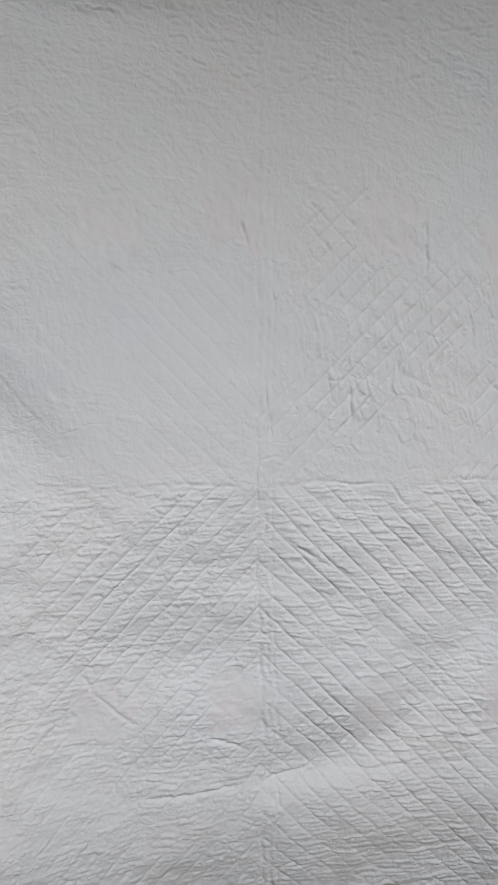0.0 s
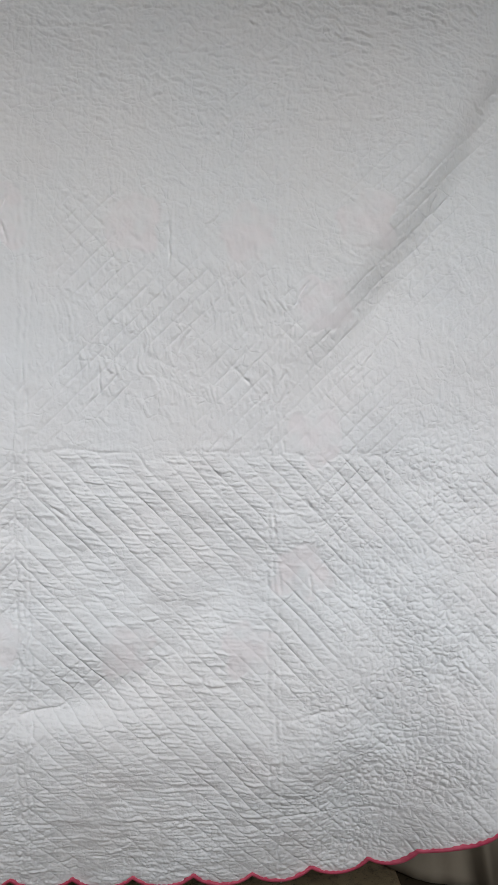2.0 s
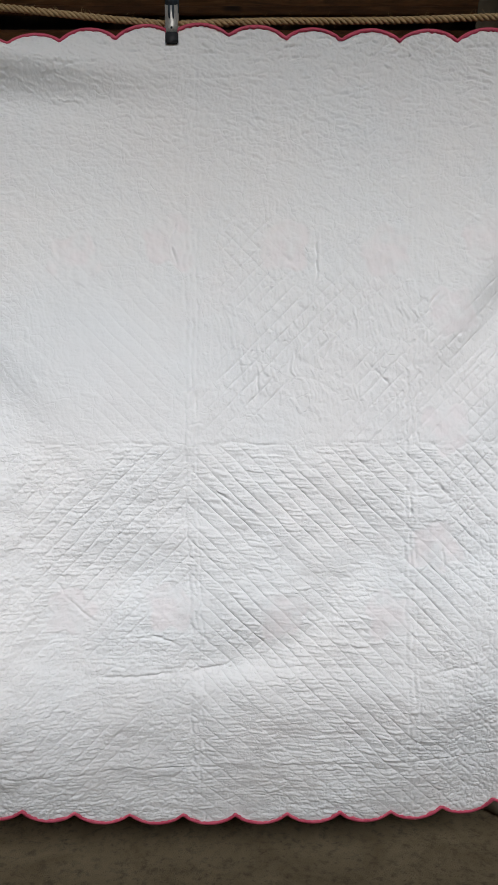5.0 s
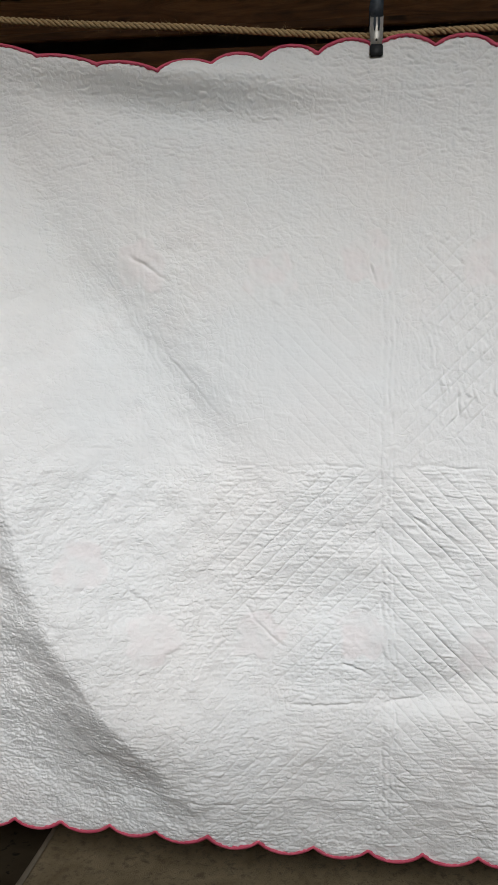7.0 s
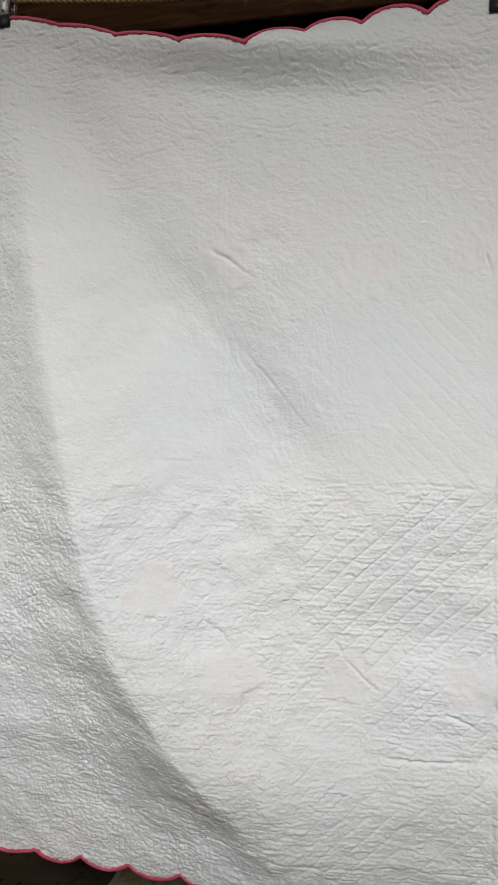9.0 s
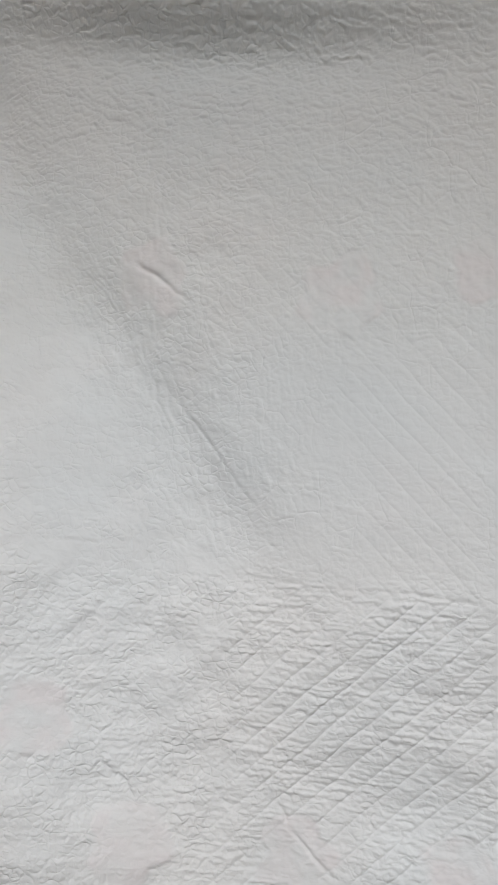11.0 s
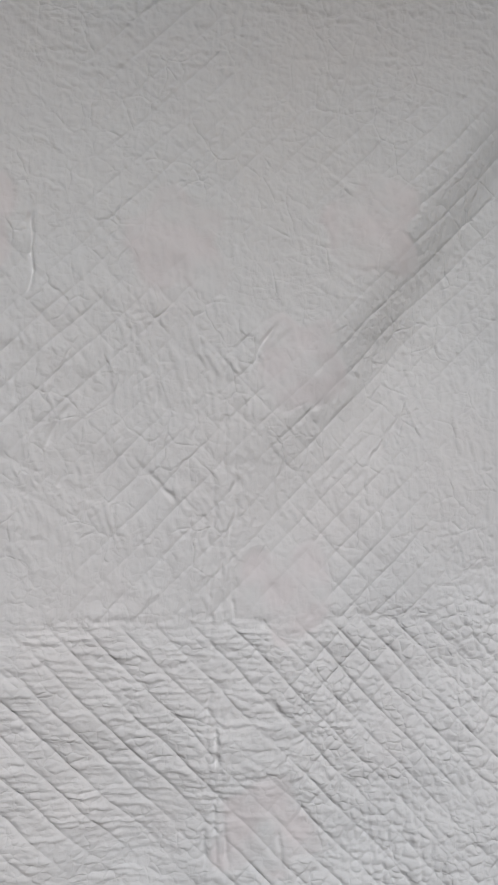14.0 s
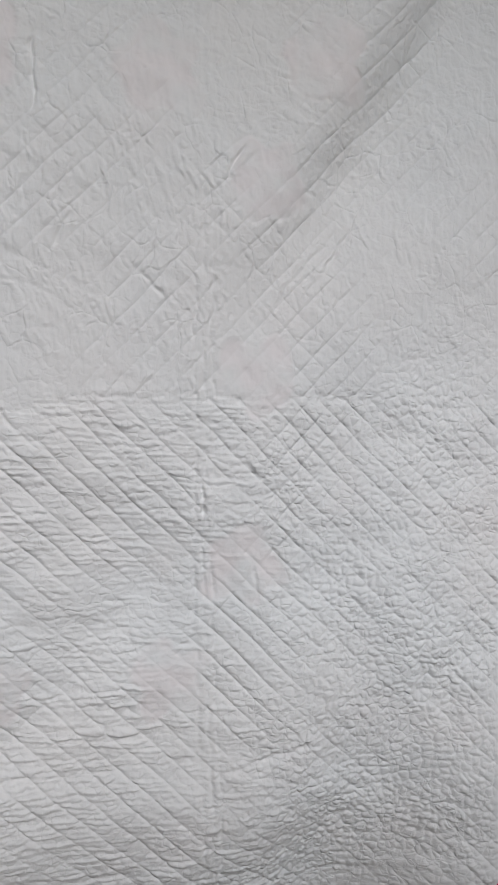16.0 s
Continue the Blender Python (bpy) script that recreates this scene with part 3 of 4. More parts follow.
def quilt_relief(x, z):
    """Stitched rows, puckers and old fold lines; also how much of each flower (sewn to the other side) shows through, and how crumpled the cloth is."""
    cx, cz = -0.015, 1.315
    ax, az = x - cx, z - cz
    wob = 0.0026 * L2.fbm(x * 11, z * 11, 2)
    plus, minus = (x + z) / math.sqrt(2) + wob, (x - z) / math.sqrt(2) + wob
    # slanting rows that change direction from quarter to quarter
    d_lr, d_ul = stitched(plus, 0.0338, 0.911), stitched(plus, 0.0338, 0.92)
    d_ll, d_ur = stitched(minus, 0.0345, -0.968), stitched(minus, 0.0338, -0.8665)
    p_lr, p_ul = (plus - 0.911) / 0.0338, (plus - 0.92) / 0.0338
    p_ll, p_ur = (minus + 0.968) / 0.0345, (minus + 0.8665) / 0.0338
    row = np.where(az < 0, np.where(ax > 0, p_lr, p_ll), np.where(ax > 0, p_ur, p_ul))
    col = np.where(az < 0, np.where(ax > 0, p_ll, p_lr), np.where(ax > 0, p_ul, p_ur))
    meet = smooth01(np.minimum(np.abs(ax), np.abs(az)) / 0.010 - 0.4)
    main = np.where(az < 0, np.where(ax > 0, d_lr, d_ll), np.where(ax > 0, d_ur, d_ul))
    cross = np.where(az < 0, np.where(ax > 0, d_ll, d_lr), np.where(ax > 0, d_ul, d_ur))
    oval = np.sqrt((ax / 0.72) ** 2 + (az / 0.53) ** 2)
    band = np.exp(-((oval - 1.02) / 0.17) ** 2)
    outside = smooth01((oval - 1.15) / 0.15)
    lower = smooth01((1.345 + 0.02 * L1.at(x * 8, x * 0) - z) / 0.07)
    right = smooth01((x + 0.05) / 0.2)
    east = smooth01((x - 0.60) / 0.15) * lower
    loose = smooth01((-0.36 - x) / 0.16)
    broken = np.clip(0.80 + (0.65 + 0.35 * smooth01((z - 1.3) / 0.05)) * L3.fbm(x * 6.1, z * 6.1, 2), 0.05, 1.3)
    w1 = broken * (0.17 + 0.30 * right + 0.81 * lower - 0.22 * right * lower - 0.40 * lower * (1 - right)) * (1 - 0.20 * outside) * (1 - 0.8 * loose) * (1 - 0.35 * smooth01((0.68 - z) / 0.1))
    w2 = broken * band * (0.14 + 0.20 * right + 0.18 * lower) + 0.28 * np.maximum(outside, east) * right * lower * broken
    w2 = w2 * (1 - 0.85 * loose)
    y = 0.0017 * w1 * np.exp(-(main / 0.0036) ** 2) + 0.0018 * w2 * np.exp(-(cross / 0.0036) ** 2)
    # where each kind of pucker lies
    up_zone = np.exp(-((z - 1.58) / 0.21) ** 2) * smooth01((x + 0.10) / 0.25) * (1 - 0.4 * smooth01((x - 0.6) / 0.1))
    up_zone = np.maximum(up_zone, 0.5 * smooth01((x - 0.78) / 0.12) * smooth01((z - 1.15) / 0.2) * smooth01((2.15 - z) / 0.4))
    flank = smooth01((crest_x(z) + 0.02 - x) / 0.10)
    net = np.clip(np.maximum(0.45 * flank, 0.9 * smooth01((x - 0.80) / 0.12) * smooth01((1.55 - z) / 0.3)), 0, 1)
    high = smooth01((z - 1.95) / 0.25)
    flat = 0.8 * np.exp(-((x + 0.22) / 0.20) ** 2 - ((z - 1.60) / 0.20) ** 2)
    flat = np.maximum(flat, 0.5 * np.exp(-((x + 0.80) / 0.13) ** 2 - ((z - 1.42) / 0.28) ** 2))
    slack = np.exp(-((x + 0.60) / 0.34) ** 2 - ((z - 2.26) / 0.10) ** 2)
    edge = np.minimum(np.minimum(1.18 - x, x + 1.26), np.minimum(z - 0.29, 2.37 - z))
    hem = np.exp(-(np.maximum(edge, 0) / 0.07) ** 2)
    patchy = np.clip(0.90 + 0.60 * L6.fbm(x * 5.2 + 9, z * 5.2, 3), 0.35, 1.5)
    wx = 0.012 * L4.fbm(x * 9, z * 9, 2) + 0.0035 * L1.fbm(x * 45, z * 45, 2)
    wz = 0.012 * L4.fbm(x * 9 + 40, z * 9 + 9, 2) + 0.0035 * L2.fbm(x * 45 + 7, z * 45, 2)
    u, v = x + wx, z + wz
    # puckers between the rows of stitches
    lr, ll = ripples(minus + wx * 0.3, plus, 0.0338, 0.911, 0.0150, -1.10, 1), ripples(plus + wz * 0.3, minus, 0.0345, -0.968, 0.0145, -0.95, 2)
    ur = ripples(plus + wx * 0.3, minus, 0.0338, -0.8665, 0.0125, 1.1, 3)
    rows = np.where(az < 0, np.where(ax > 0, lr, ll), np.where(ax > 0, ur, ripples(minus, plus, 0.0338, 0.92, 0.012, -1.0, 4)))
    level = ripples(v, u + 0.02 * L1.at(x * 20, z * 20), 0.037, 0.0, 0.0105, 0.5, 5)
    level2 = ripples(v + 0.12 * u, u, 0.021, 0.01, 0.0068, -0.4, 6)
    upright = ripples(x + 0.9 * wx + 0.010 * L4.at(x * 14, z * 14), z + 0.45 * x + 2.6 * wz, 0.060, 0.0, 0.0150, 0.25, 7, 1.0, 2.5)
    netted = crackle(u * 60 + 50, v * 62 + 20, 24)
    lev = 0.36 + 0.70 * lower + 0.30 * high + 0.25 * hem
    smoothed = loose * smooth01((z - 0.62) / 0.2) * smooth01((1.85 - z) / 0.3)
    calm = (1 - 0.35 * smoothed) * (1 - 0.75 * flat) * (1 - 0.45 * net)
    even = np.clip(0.95 + 0.40 * L6.fbm(x * 7 + 9, z * 7, 2), 0.5, 1.4)
    y = y - 0.0026 * calm * even * (1 - 0.55 * east) * (0.14 + 0.86 * lower) * (1 - 0.20 * lower * (1 - right)) * rows
    y = y - 0.0019 * calm * patchy * (lev - 0.74 * lower) * (1 - 0.7 * east) * (1 - 0.7 * up_zone) * level - 0.0010 * calm * even * (lev - 0.4 * lower) * level2
    y = y - 0.0026 * np.maximum(up_zone, 0.45 * np.exp(-((x + 0.45) / 0.16) ** 2 - ((z - 1.58) / 0.15) ** 2)) * even * upright
    y = y - 0.0017 * np.clip(0.16 - 0.10 * up_zone + 0.26 * lower + 0.25 * lower * (1 - right) + 0.85 * east + 0.9 * net + 0.25 * hem + 0.15 * high - 0.2 * flat, 0, 1.4) * even * netted
    sx, sz = x + 0.4 * wx, z + 0.4 * wz
    y = y + 0.0016 * up_zone * strokes(sx, sz, 44, 0.030, 1.5, 0.35, 0.75, 0.0030, 0.60)
    y = y + 0.0016 * (0.15 + 0.85 * np.maximum(slack, high) + 0.4 * hem + 0.6 * smooth01((0.72 - z) / 0.15)) * (1 - 0.7 * up_zone) * (1 - flat) * strokes(sx, sz, 45, 0.030, 0.0, 0.30, 0.90, 0.0028, 0.7)
    y = y + 0.0016 * lower * (1 - 0.5 * loose) * strokes(sx, sz, 46, 0.040, -0.15, 0.5, 0.70, 0.0030, 0.40)
    rumple = L3.fbm(x * 16 + 4, z * 16, 3)
    y = y - 0.0022 * (0.30 + 0.70 * lower + 0.2 * net + 0.55 * loose * (1 - 0.5 * high)) * rumple
    # slanting drag lines beside the hollow on the loose side
    d5, t5 = line_dist(x, z, -0.80, 2.02, -0.44, 1.33)
    drag = np.exp(-((d5 + 0.06) / 0.075) ** 2) * smooth01((t5 + 0.05) / 0.3) * smooth01((1.1 - t5) / 0.3)
    y = y - 0.0018 * drag * patchy * ripples(d5 + wx, t5, 0.16, 0.0, 0.017, 0.02, 8)
    # flowers
    motif, cover = np.zeros_like(x), np.zeros_like(x)
    for fx, fz in FLOWERS:
        r = 0.060 if fz < 1.8 else 0.064
        near = (np.abs(x - fx) < 0.14) & (np.abs(z - fz) < 0.14)
        px, pz = x[near] - fx, z[near] - fz
        ang = np.arctan2(pz, px)
        rr = np.maximum(np.hypot(px, pz) * 0.93, np.maximum(np.abs(px), np.abs(pz))) - r * (1 + 0.09 * np.cos(5 * ang + fx * 20) + 0.10 * np.sin(3 * ang + fz * 9) + 0.14 * L5.at(ang * 2 + fx * 30, ang * 0))
        m = smooth01(-rr / 0.016 + 0.5)
        motif[near] = np.maximum(motif[near], m * np.clip(0.6 + 0.6 * L5.fbm(px * 24 + fx * 50, pz * 24, 2), 0, 1))
        rough = np.clip(0.5 + L2.at(ang * 3 + fx * 40, ang * 0 + fz * 9), 0, 1)
        cover[near] = np.maximum(cover[near], m)
        y[near] = y[near] - 0.60 * m * (y[near] + 0.0026) + 0.0005 * rough * np.exp(-(rr / 0.0030) ** 2)
        y[near] -= 0.0013 * m * L3.fbm(px * 34 + fx * 90, pz * 26, 3)
    # old fold lines, pressed in when it lay folded
    for fx, k, high_end in ((0.0, 1.0, 1.80), (0.592, 1.0, 1.52), (-0.655, 0.25, 2.3)):
        k = k * (0.25 + 0.75 * smooth01((high_end + 0.12 - z) / 0.2))
        lean = fx + (0.012 * smooth01((1.3 - z) / 1.0) if fx >= 0 else 0) + 0.005 * L1.fbm(z * 14 + fx * 9, z * 0 + 2, 3)
        dd = x - lean + 0.003 * L5.at(z * 60 + fx * 7, x * 40)
        for off, wid, seed in ((0.0, 0.0040, 7), (0.014, 0.0036, 8), (-0.016, 0.0040, 9)):
            rip = np.clip(0.50 + 0.55 * L2.fbm(z * 21 + fx * 30 + seed * 9, z * 0 + seed, 3), 0.0, 1.0)
            y = y + 0.0034 * k * rip * np.exp(-((dd - off) / wid) ** 2)
        y = y - 0.0010 * k * np.exp(-(dd / 0.016) ** 2)
    for zf, x0, x1, dep in ((1.316, -0.30, 0.58, 0.0015), (0.700, -0.34, 0.62, 0.0024), (0.418, -0.9, 1.12, 0.0034), (2.275, -1.1, 0.2, 0.0012), (1.362, -1.2, -0.5, 0.0004)):
        span = smooth01((x - x0) / 0.12) * smooth01((x1 - x) / 0.12)
        rise = 0.0
        if zf < 0.5:
            rise = 0.09 * np.maximum(x - 0.55, 0) ** 1.3 + 0.05 * np.maximum(-0.4 - x, 0)
        if zf > 2:
            rise = 0.05 * np.maximum(-0.3 - x, 0)
        dd = z - zf - rise - 0.0035 * L4.fbm(x * 13 + zf * 30, x * 0 + 3, 4)
        rip = np.clip(0.30 + 1.1 * L3.fbm(x * 13 + zf * 20, x * 0 + 4, 2), 0.0, 1.2)
        y = y + span * dep * (rip * np.exp(-(dd / 0.0032) ** 2) - 0.35 * np.exp(-((dd - 0.010) / 0.009) ** 2))
    # single sharp creases
    for a in ((-0.02, 0.690, 0.115, 0.718, 0.0100, 0.0042), (-0.13, 0.80, -0.03, 0.765, 0.0070, 0.0042), (-0.30, 0.690, -0.02, 0.700, 0.0055, 0.004),
              (0.331, 1.872, 0.331, 1.742, 0.0125, 0.0030), (-0.042, 1.905, -0.058, 1.850, 0.0060, 0.003), (-0.052, 1.85, -0.036, 1.785, 0.0060, 0.003),
              (0.115, 1.527, 0.172, 1.520, 0.0017, 0.003), (0.174, 1.517, 0.175, 1.44, 0.0070, 0.003), (0.583, 1.185, 0.583, 1.095, 0.0085, 0.0038)):
        y = y + crease(x, z, *a)
    for a in ((0.672, 1.725, 0.622, 1.655, 0.0080, 0.0035), (0.672, 1.035, 0.676, 0.955, 0.0040, 0.004), (0.478, 1.527, 0.538, 1.468, 0.0070, 0.0032),
              (0.395, 1.61, 0.345, 1.53, 0.0050, 0.0035), (-0.70, 1.88, -0.57, 1.79, 0.0045, 0.0050),
              (0.03, 1.21, 0.22, 1.10, 0.0055, 0.0045), (0.245, 1.325, 0.34, 1.225, 0.0035, 0.003), (-0.66, 1.68, -0.43, 1.42, 0.0018, 0.004)):
        y = y + crease(x, z, *a)
    for a in ((-0.38, 0.95, -0.27, 0.83, 0.0055, 0.0045), (-0.70, 1.00, -0.60, 0.92, 0.0040, 0.006), (-0.74, 0.96, -0.68, 0.86, 0.0040, 0.006),
              (-0.86, 1.005, -0.76, 0.985, 0.0055, 0.005), (0.75, 1.47, 0.86, 1.61, 0.0042, 0.0035), (0.70, 1.45, 0.83, 1.60, 0.0042, 0.0035),
              (0.60, 0.675, 0.80, 0.72, 0.0065, 0.0055), (0.655, 1.21, 0.70, 1.17, 0.0060, 0.0035)):
        y = y + crease(x, z, *a)
    crumple = np.clip(0.22 + 0.55 * lower + 0.5 * net + 0.2 * up_zone + 0.15 * high - 0.3 * flat, 0.05, 1) * (1 - 0.5 * motif)
    dull = 1 - 0.65 * cover
    return 1.28 * y, {"motif": motif * 0.62, "crumple": crumple, "row": row, "row_weight": w1 * dull * meet, "col": col, "col_weight": w2 * dull * meet,
                      "polygon": np.clip(0.75 - 0.55 * lower - 0.6 * flat - 0.25 * loose - 0.2 * high, 0, 1) * dull,
                      "mesh": np.clip(0.34 + 0.35 * lower + 0.35 * net + 0.35 * east + 0.35 * loose - 0.25 * flat, 0.05, 1.1) * dull}


def scallops(ps, bulge, per=14):
    """Shallow arcs from notch to notch; bulge is to the left of the way."""
    out = []
    for a, b in zip(ps[:-1], ps[1:]):
        a, b = np.array(a, float), np.array(b, float)
        n = np.array([-(b - a)[1], (b - a)[0]])
        l = np.hypot(*n)
        for t in np.linspace(0, 1, per, endpoint=False):
            out.append(a + (b - a) * t + n / l * (bulge(a) if callable(bulge) else bulge) * (l / 0.15) * (4 * t * (1 - t)) ** 0.85)
    return out


def outline():
    """The scalloped edge, clockwise from the upper corner on the loose side."""
    tx = [-1.245, -1.087, -0.932, -0.772, -0.613, -0.469, -0.336, -0.190, -0.045, 0.104, 0.253, 0.399, 0.552, 0.704, 0.858, 1.013]
    top = [(x, float(top_line(np.array(x)))) for x in tx]
    rz = [2.171, 2.011, 1.833, 1.666, 1.521, 1.343, 1.181, 1.036, 0.868, 0.710, 0.560]
    side = [(float(np.interp(z, [0.56, 0.71, 0.87, 1.03, 1.18, 1.343, 1.51, 1.662, 1.832, 2.009, 2.171], [1.166, 1.167, 1.165, 1.168, 1.171, 1.172, 1.195, 1.203, 1.212, 1.223, 1.227])), z) for z in rz]
    bx = [0.956, 0.836, 0.692, 0.546, 0.402, 0.255, 0.110, -0.036, -0.184, -0.335, -0.478, -0.618, -0.745, -0.885, -1.02, -1.15]
    low = [(x, float(np.interp(x, [-1.3, -1.0, -0.75, -0.55, -0.25, 0.1, 0.546, 0.694, 0.836, 0.956], [0.31, 0.318, 0.314, 0.300, 0.289, 0.283, 0.286, 0.298, 0.318, 0.338]))) for x in bx]
    lz = [0.49, 0.65, 0.81, 0.97, 1.13, 1.29, 1.45, 1.61, 1.77, 1.93, 2.09, 2.25]
    loose = [(-1.27 - 0.012 * math.sin(z * 2), z) for z in lz]

    def corner(a, c, b, per=26):
        a, b, c = np.array(a), np.array(b), np.array(c)
        return [(1 - t) ** 3 * a + 3 * (1 - t) ** 2 * t * (a + (c - a) * 0.85) + 3 * (1 - t) * t * t * (b + (c - b) * 0.85) + t ** 3 * b
                for t in np.linspace(0, 1, per, endpoint=False)]

    p = scallops(top, lambda a: float(np.interp(a[0], [-1.1, -0.8, -0.6, -0.35], [0.007, 0.010, 0.017, 0.026])))
    p += corner(top[-1], (1.262, 2.47), side[0])
    p += scallops(side, 0.020)
    p += corner(side[-1], (1.215, 0.355), low[0])
    p += scallops(low, 0.025)
    p += corner(low[-1], (-1.31, 0.27), loose[0])
    p += scallops(loose, 0.024)
    p += corner(loose[-1], (-1.33, 2.52), top[0])
    p = np.array(p)
    # where a fold swings the edge forward it is drawn up and in with it
    flat = p.copy()
    for _ in range(4):
        k = -drape(p[:, 0], p[:, 1])[:, None] / 1.84
        mid = np.stack([np.interp(flat[:, 0], [-1, 1], [-0.25, 0.5]), np.interp(flat[:, 0], [-1, 1], [1.46, 1.37])], -1)
        p = flat + (mid - flat) * k
    return p


def inside_of(poly, x, z):
    """Which points of a level grid lie inside the outline."""
    res = np.zeros(x.shape, bool)
    x0, z0 = poly[:, 0], poly[:, 1]
    x1, z1 = np.roll(x0, -1), np.roll(z0, -1)
    zs = z[0]
    for j, zz in enumerate(zs):
        hit = (z0 > zz) != (z1 > zz)
        xs = np.sort(x0[hit] + (zz - z0[hit]) / (z1[hit] - z0[hit]) * (x1[hit] - x0[hit]))
        res[:, j] = np.searchsorted(xs, x[:, j]) % 2 == 1
    return res


def grid_sheet(step, poly, relief, back=0.0):
    xs, zs = np.arange(-1.34, 1.28, step), np.arange(0.22, 2.54, step)
    gx, gz = np.meshgrid(xs, zs, indexing="ij")
    y, r = np.zeros_like(gx), np.zeros_like(gx)
    maps = {k: np.zeros(gx.shape, np.float32) for k in ("motif", "crumple", "row", "row_weight", "col", "col_weight", "polygon", "mesh")}
    for i in range(0, len(xs), 16):
        w = slice(i, i + 16)
        y[w] = drape(gx[w], gz[w]) + back
        if relief:
            r[w], found = quilt_relief(gx[w], gz[w])
            for k in maps:
                maps[k][w] = found[k]
    keep = inside_of(poly, gx, gz)
    if relief:
        # the relief dies away under the binding
        worn, taper = keep.copy(), np.zeros_like(gx)
        for _ in range(9):
            taper += worn / 9.0
            worn[1:-1, 1:-1] = worn[1:-1, 1:-1] & worn[:-2, 1:-1] & worn[2:, 1:-1] & worn[1:-1, :-2] & worn[1:-1, 2:]
        y = y + r * (0.1 + 0.9 * taper ** 1.5)
    idx = np.arange(gx.size).reshape(gx.shape)
    ok = keep[:-1, :-1] & keep[1:, :-1] & keep[1:, 1:] & keep[:-1, 1:]
    quads = np.stack([idx[:-1, :-1], idx[1:, :-1], idx[1:, 1:], idx[:-1, 1:]], -1)[ok]
    used = np.unique(quads)
    remap = np.zeros(gx.size, int)
    remap[used] = np.arange(len(used))
    v = np.stack([gx, y, gz], -1).reshape(-1, 3)[used]
    return v, remap[quads], {k: m.ravel()[used] for k, m in maps.items()}


EDGE = outline()
quilt = thing("quilt", (0, 0, 0))
tagged(quilt, "white cotton quilt with pink scalloped edge hanging creased from a rope", "quilt")
vf, qf, front_maps = grid_sheet(0.0022, EDGE, True)
vb, qb, back_maps = grid_sheet(0.012, EDGE, False, 0.008)
cloth = raw("quilted_cloth", np.concatenate([vf, vb]), np.concatenate([qf, qb[:, ::-1] + len(vf)]), COTTON, quilt, "crinkled white quilted cotton")
for key in front_maps:
    cloth.data.attributes.new(key, "FLOAT", "POINT").data.foreach_set("value", np.concatenate([front_maps[key], back_maps[key]]).astype(np.float32))


def bound_edge(poly, inset=0.0094):
    """The folded pink strip that wraps the edge."""
    seg = np.hypot(*(np.roll(poly, -1, 0) - poly).T)
    s = np.concatenate([[0], np.cumsum(seg)])
    n = int(s[-1] / 0.0035)
    t = np.linspace(0, s[-1], n, endpoint=False)
    cl = np.concatenate([poly, poly[:1]])
    p = np.stack([np.interp(t, s, cl[:, 0]), np.interp(t, s, cl[:, 1])], -1)
    tan = np.roll(p, -3, 0) - np.roll(p, 3, 0)
    tan /= np.hypot(*tan.T)[:, None]
    inw = np.stack([tan[:, 1], -tan[:, 0]], -1)
    puck = 1 + 0.22 * L2.at(t * 150, t * 0 + 1) + 0.10 * L3.at(t * 40, t * 0 + 1)
    prof = [(0.0, -0.0020), (0.0014, -0.0055), (0.006, -0.0068), (inset - 0.001, -0.0060), (inset, -0.001),
            (inset, 0.010), (0.007, 0.0142), (0.0016, 0.0125), (-0.0008, 0.004)]

    def ring(i):
        out = []
        for a, h in prof:
            q = p[i] + inw[i] * a * puck[i]
            out.append((q[0], h * (0.8 + 0.2 * puck[i]), q[1]))
        return np.array(out)

    v, f = sweep(p, ring, len(prof), True)
    v[:, 1] += drape(v[:, 0], v[:, 2])
    return v, f


ev, ef = bound_edge(EDGE)
raw("binding", ev, ef, PINK, quilt, "pink cotton scalloped binding")


# ---------------------------------------------------------------- rope and clips
def rope_z(x):
    return np.interp(x, [-2.6, -1.2, -0.046, 1.2, 2.6], [2.652, 2.523, 2.419, 2.446, 2.49]) + 0.002 * np.sin(x * 9)


rope = thing("rope", (0, 0.012, 0))
tagged(rope, "taut twisted natural jute rope strung across the room", "rope")
xs = np.arange(-2.6, 2.6, 0.0042)
for k in range(3):
    ang = xs / 0.047 * 2 * math.pi * 1.0 + k * 2 * math.pi / 3
    r0, r1 = 0.0046, 0.0052
    cx = np.stack([xs, r0 * np.cos(ang), rope_z(xs) + r0 * np.sin(ang)], -1)
    fuzz = 1 + 0.08 * L2.at(xs * 300 + k * 50, xs * 0)
    ca = np.linspace(0, 2 * math.pi, 8, endpoint=False)
    v, f = sweep(cx, lambda i: np.stack([np.full(8, cx[i, 0]), cx[i, 1] + r1 * fuzz[i] * np.cos(ca), cx[i, 2] + r1 * fuzz[i] * np.sin(ca)], -1), 8)
    raw("strand", v, np.array(f)[:, ::-1], JUTE, rope)
rng = random.Random(8)
fv, ff = [], []
for _ in range(420):
    x, a = rng.uniform(-1.6, 1.6), rng.uniform(0, 2 * math.pi)
    z0, l = float(rope_z(x)), rng.uniform(0.006, 0.020)
    d = Vector((rng.uniform(-1, 1), math.cos(a), math.sin(a))).normalized()
    b = Vector((x, 0.008 * math.cos(a), z0 + 0.008 * math.sin(a)))
    e = b + d * l
    s = Vector((d.z, 0, -d.x)).normalized() * 0.00035 if abs(d.x) + abs(d.z) > 0.05 else Vector((0.00035, 0, 0))
    o = len(fv)
    fv += [b - s, b + s, e + s * 0.4, e - s * 0.4]
    ff.append((o, o + 1, o + 2, o + 3))
tagged(raw("loose_fibres", [tuple(v) for v in fv], ff, JUTE, rope), kind="stuff")


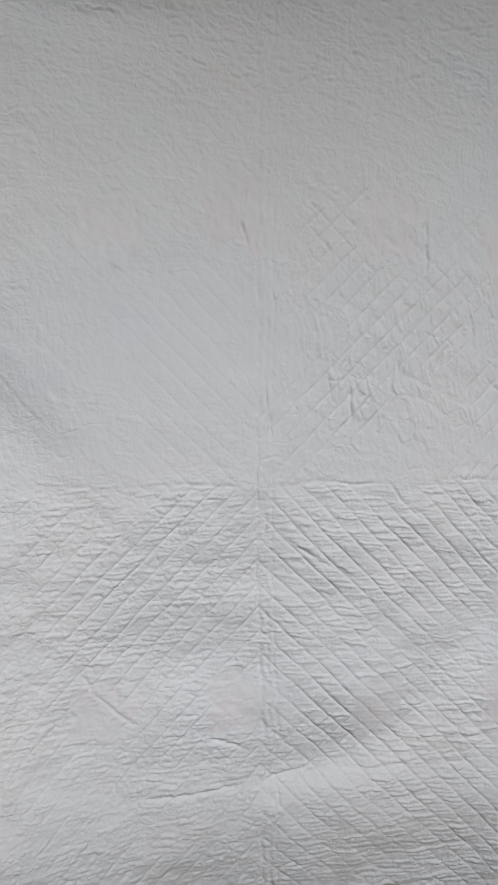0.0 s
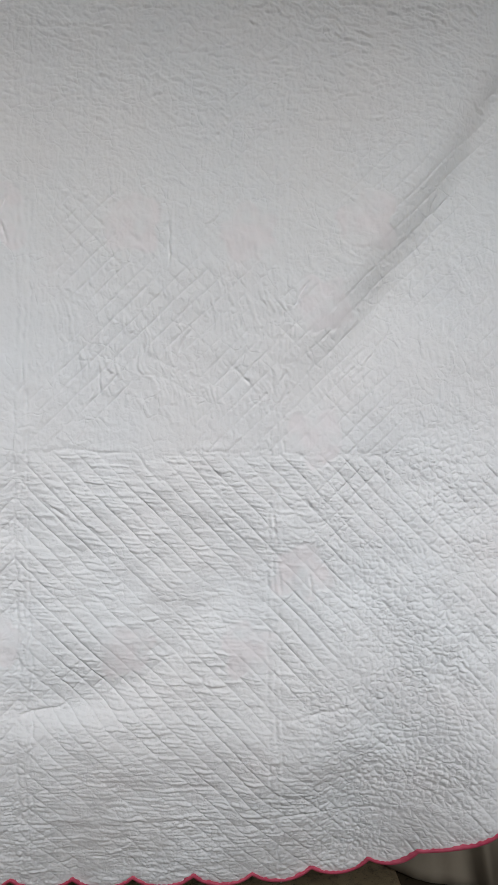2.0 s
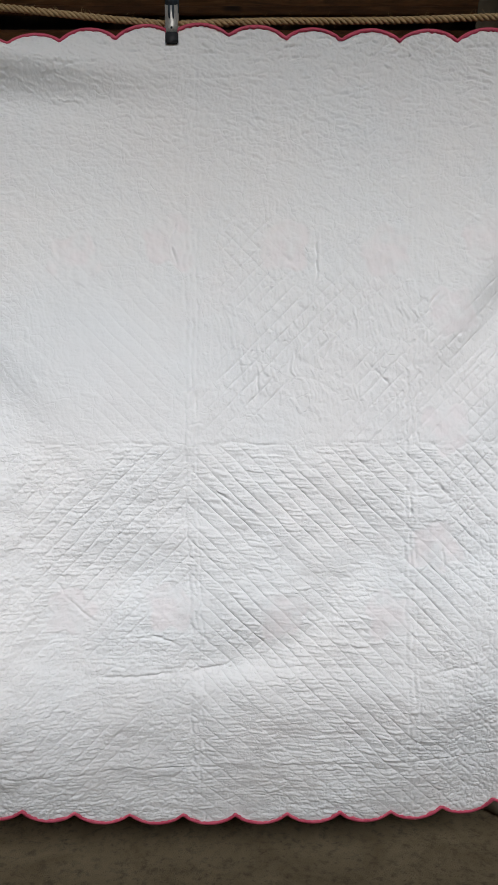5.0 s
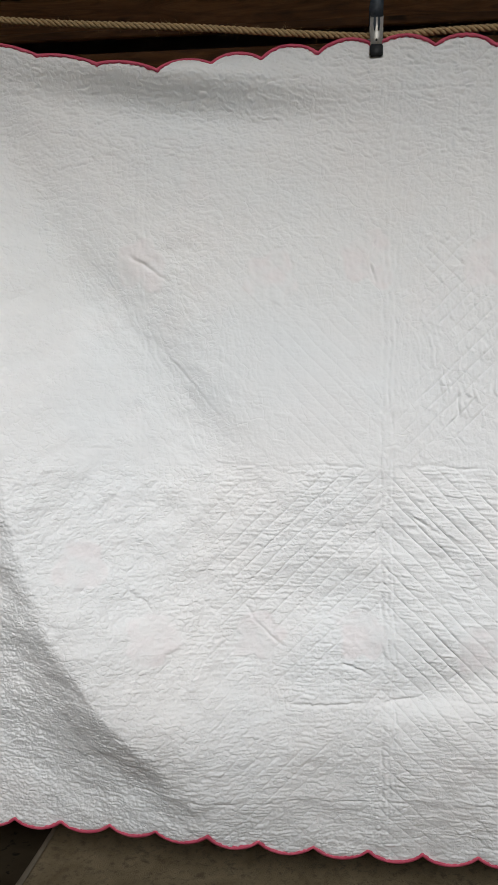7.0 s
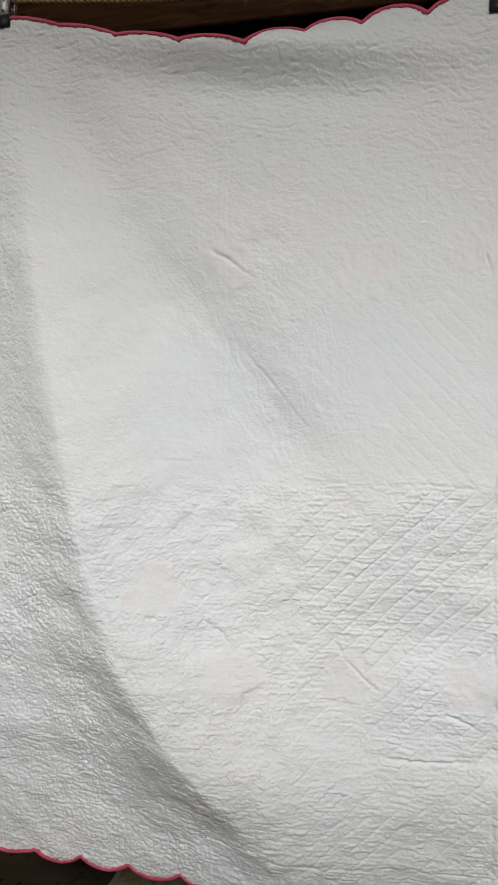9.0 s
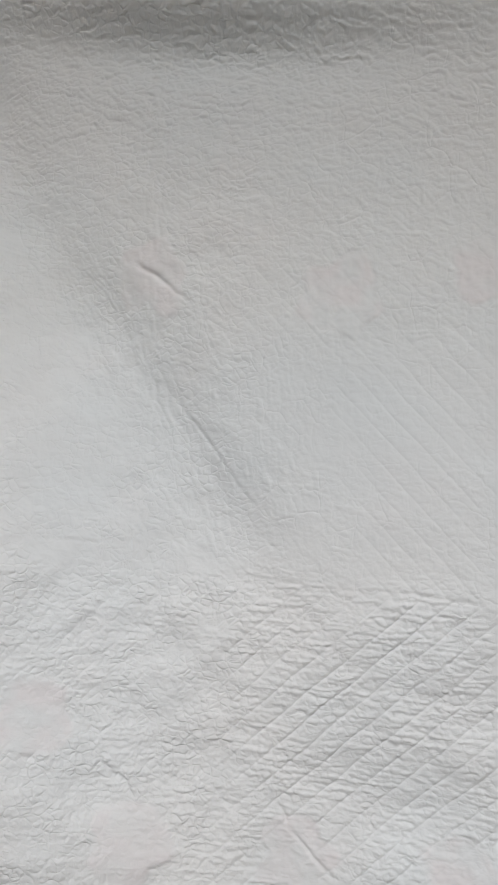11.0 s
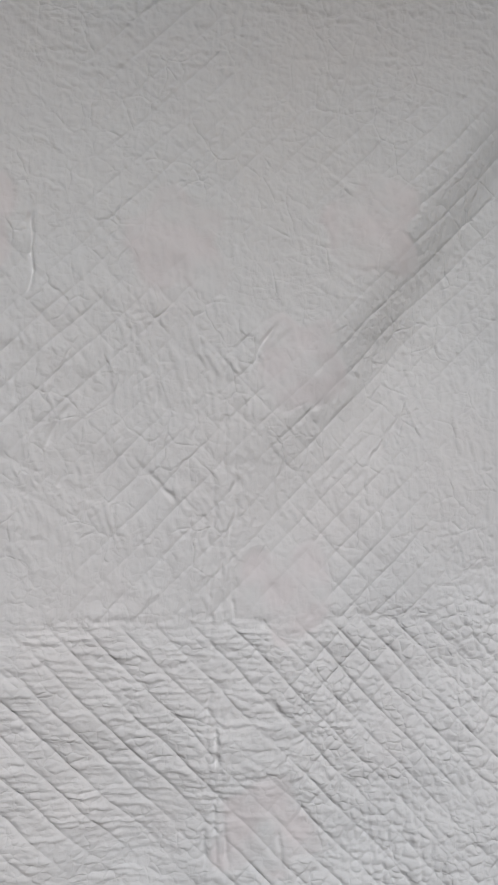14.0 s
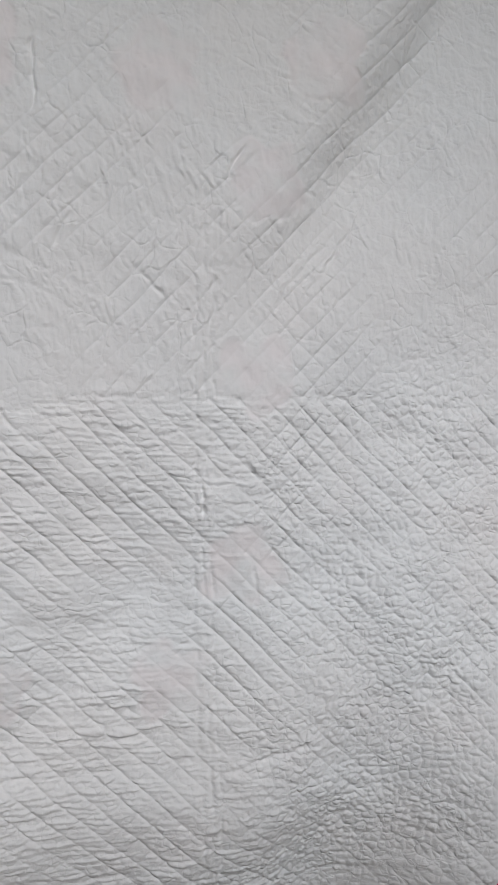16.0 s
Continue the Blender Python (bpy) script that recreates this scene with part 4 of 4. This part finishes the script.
def ribbon(section, width, thick, taper=None):
    """A bent metal or rubber strip: section is its line in y and z, width is in x."""
    bm = bmesh.new()
    pts = [Vector((0, y, z)) for y, z in section]
    rows = []
    for i, p in enumerate(pts):
        d = (pts[min(i + 1, len(pts) - 1)] - pts[max(i - 1, 0)]).normalized()
        n = Vector((0, -d.z, d.y)) * thick / 2
        w = width / 2 * (taper[i] if taper else 1)
        rows.append([bm.verts.new(p + n + Vector((sx * w, 0, 0))) for sx in (-1, 1)] + [bm.verts.new(p - n + Vector((sx * w, 0, 0))) for sx in (1, -1)])
    for a, b in zip(rows[:-1], rows[1:]):
        for k in range(4):
            bm.faces.new((a[k], a[(k + 1) % 4], b[(k + 1) % 4], b[k]))
    bm.faces.new(rows[0][::-1])
    bm.faces.new(rows[-1])
    bmesh.ops.recalc_face_normals(bm, faces=bm.faces[:])
    bmesh.ops.bevel(bm, geom=[e for e in bm.edges if len(e.link_faces) == 2 and e.calc_face_angle(0) > 0.9], offset=thick * 0.3, segments=2, affect="EDGES")
    return bm


def tube(radius, length, axis="X", sides=20):
    bm = bmesh.new()
    rot = Matrix.Rotation(math.pi / 2, 4, "Y") if axis == "X" else Matrix.Rotation(math.pi / 2, 4, "X")
    bmesh.ops.create_cone(bm, cap_ends=True, segments=sides, radius1=radius, radius2=radius, depth=length, matrix=rot)
    bmesh.ops.bevel(bm, geom=[e for e in bm.edges if len(e.link_faces) == 2 and e.calc_face_angle(0) > 1], offset=radius * 0.2, segments=2, affect="EDGES")
    return bm


def moved(bm, x, y, z):
    bmesh.ops.translate(bm, verts=bm.verts[:], vec=(x, y, z))
    return bm


def spring_clip():
    """A steel spring clamp; its origin is where the jaws meet the cloth's edge."""
    c = thing("spring_clip")
    for s in (-1, 1):
        y0 = 0.010
        part("tip", ribbon([(s * (y0 + 0.001), -0.034), (s * (y0 + 0.005), -0.026), (s * (y0 + 0.006), -0.006)], 0.0335, 0.010), BLACK, c, "black rubber jaw tip", True)
        jaw = part("jaw", ribbon([(s * (y0 + 0.006), -0.008), (s * (y0 + 0.008), 0.01), (s * (y0 + 0.012), 0.03), (s * (y0 + 0.017), 0.062)], 0.0295, 0.0022), STEEL, c, "bent steel jaw plate", True)
        for sx in (-1, 1):
            part("flange", ribbon([(s * (y0 + 0.003), 0.006), (s * (y0 + 0.006), 0.03), (s * (y0 + 0.013), 0.060)], 0.0018, 0.010), STEEL, jaw, "", True).location.x = sx * 0.0142
        # a solid black disc stands in for the dark inside a hole
        part("rivet", moved(tube(0.0028, 0.003, "Y"), 0.0, s * (y0 + 0.0085), 0.004), BLACK, jaw, "black disc standing for the dark of a hole", True)
        # dark strips laid on the plate as the shade of its pressed recess
        for sx in (-1, 1):
            bm = ribbon([(s * (y0 + 0.0125), 0.024), (s * (y0 + 0.0150), 0.040), (s * (y0 + 0.0172), 0.056)], 0.0065, 0.0016, [0.5, 1, 0.9])
            part("slot", moved(bm, sx * 0.0052, s * 0.0012, 0), SLATE, jaw, "dark strip standing for the shade in a pressed recess", True)
        part("handle", ribbon([(s * (y0 + 0.0165), 0.056), (s * (y0 + 0.021), 0.08), (s * (y0 + 0.028), 0.115), (s * (y0 + 0.030), 0.135)], 0.0310, 0.0058, [1, 1, 1, 0.8]), SLATE, c, "slate vinyl dipped handle", True)
    part("pin", moved(tube(0.0022, 0.041, "X"), 0, 0, 0.014), STEEL, c, "", True)
    v = []
    coil = np.linspace(0, 2 * math.pi * 5, 150)
    centre = np.stack([-0.011 + 0.022 * coil / coil[-1], 0.0068 * np.cos(coil), 0.014 + 0.0068 * np.sin(coil)], -1)
    ca = np.linspace(0, 2 * math.pi, 6, endpoint=False)
    v, f = sweep(centre, lambda i: centre[i] + np.stack([0.0011 * np.sin(ca), 0.0011 * np.cos(ca) * math.cos(coil[i]), 0.0011 * np.cos(ca) * math.sin(coil[i])], -1), 6)
    raw("spring", v, f, STEEL, c)
    return c


clip = spring_clip()
clip.matrix_world = pose(-0.0435, 0.002, 2.392)
tagged(clip, "steel spring clamp with black rubber tips gripping the quilt and rope", "clip", "clips on the rope")
for x, z, tilt in ((1.186, 2.424, 0), (-1.235, 2.482, 0)):
    copy_thing(clip, pose(x, 0.002, z, 0, tilt, 0))
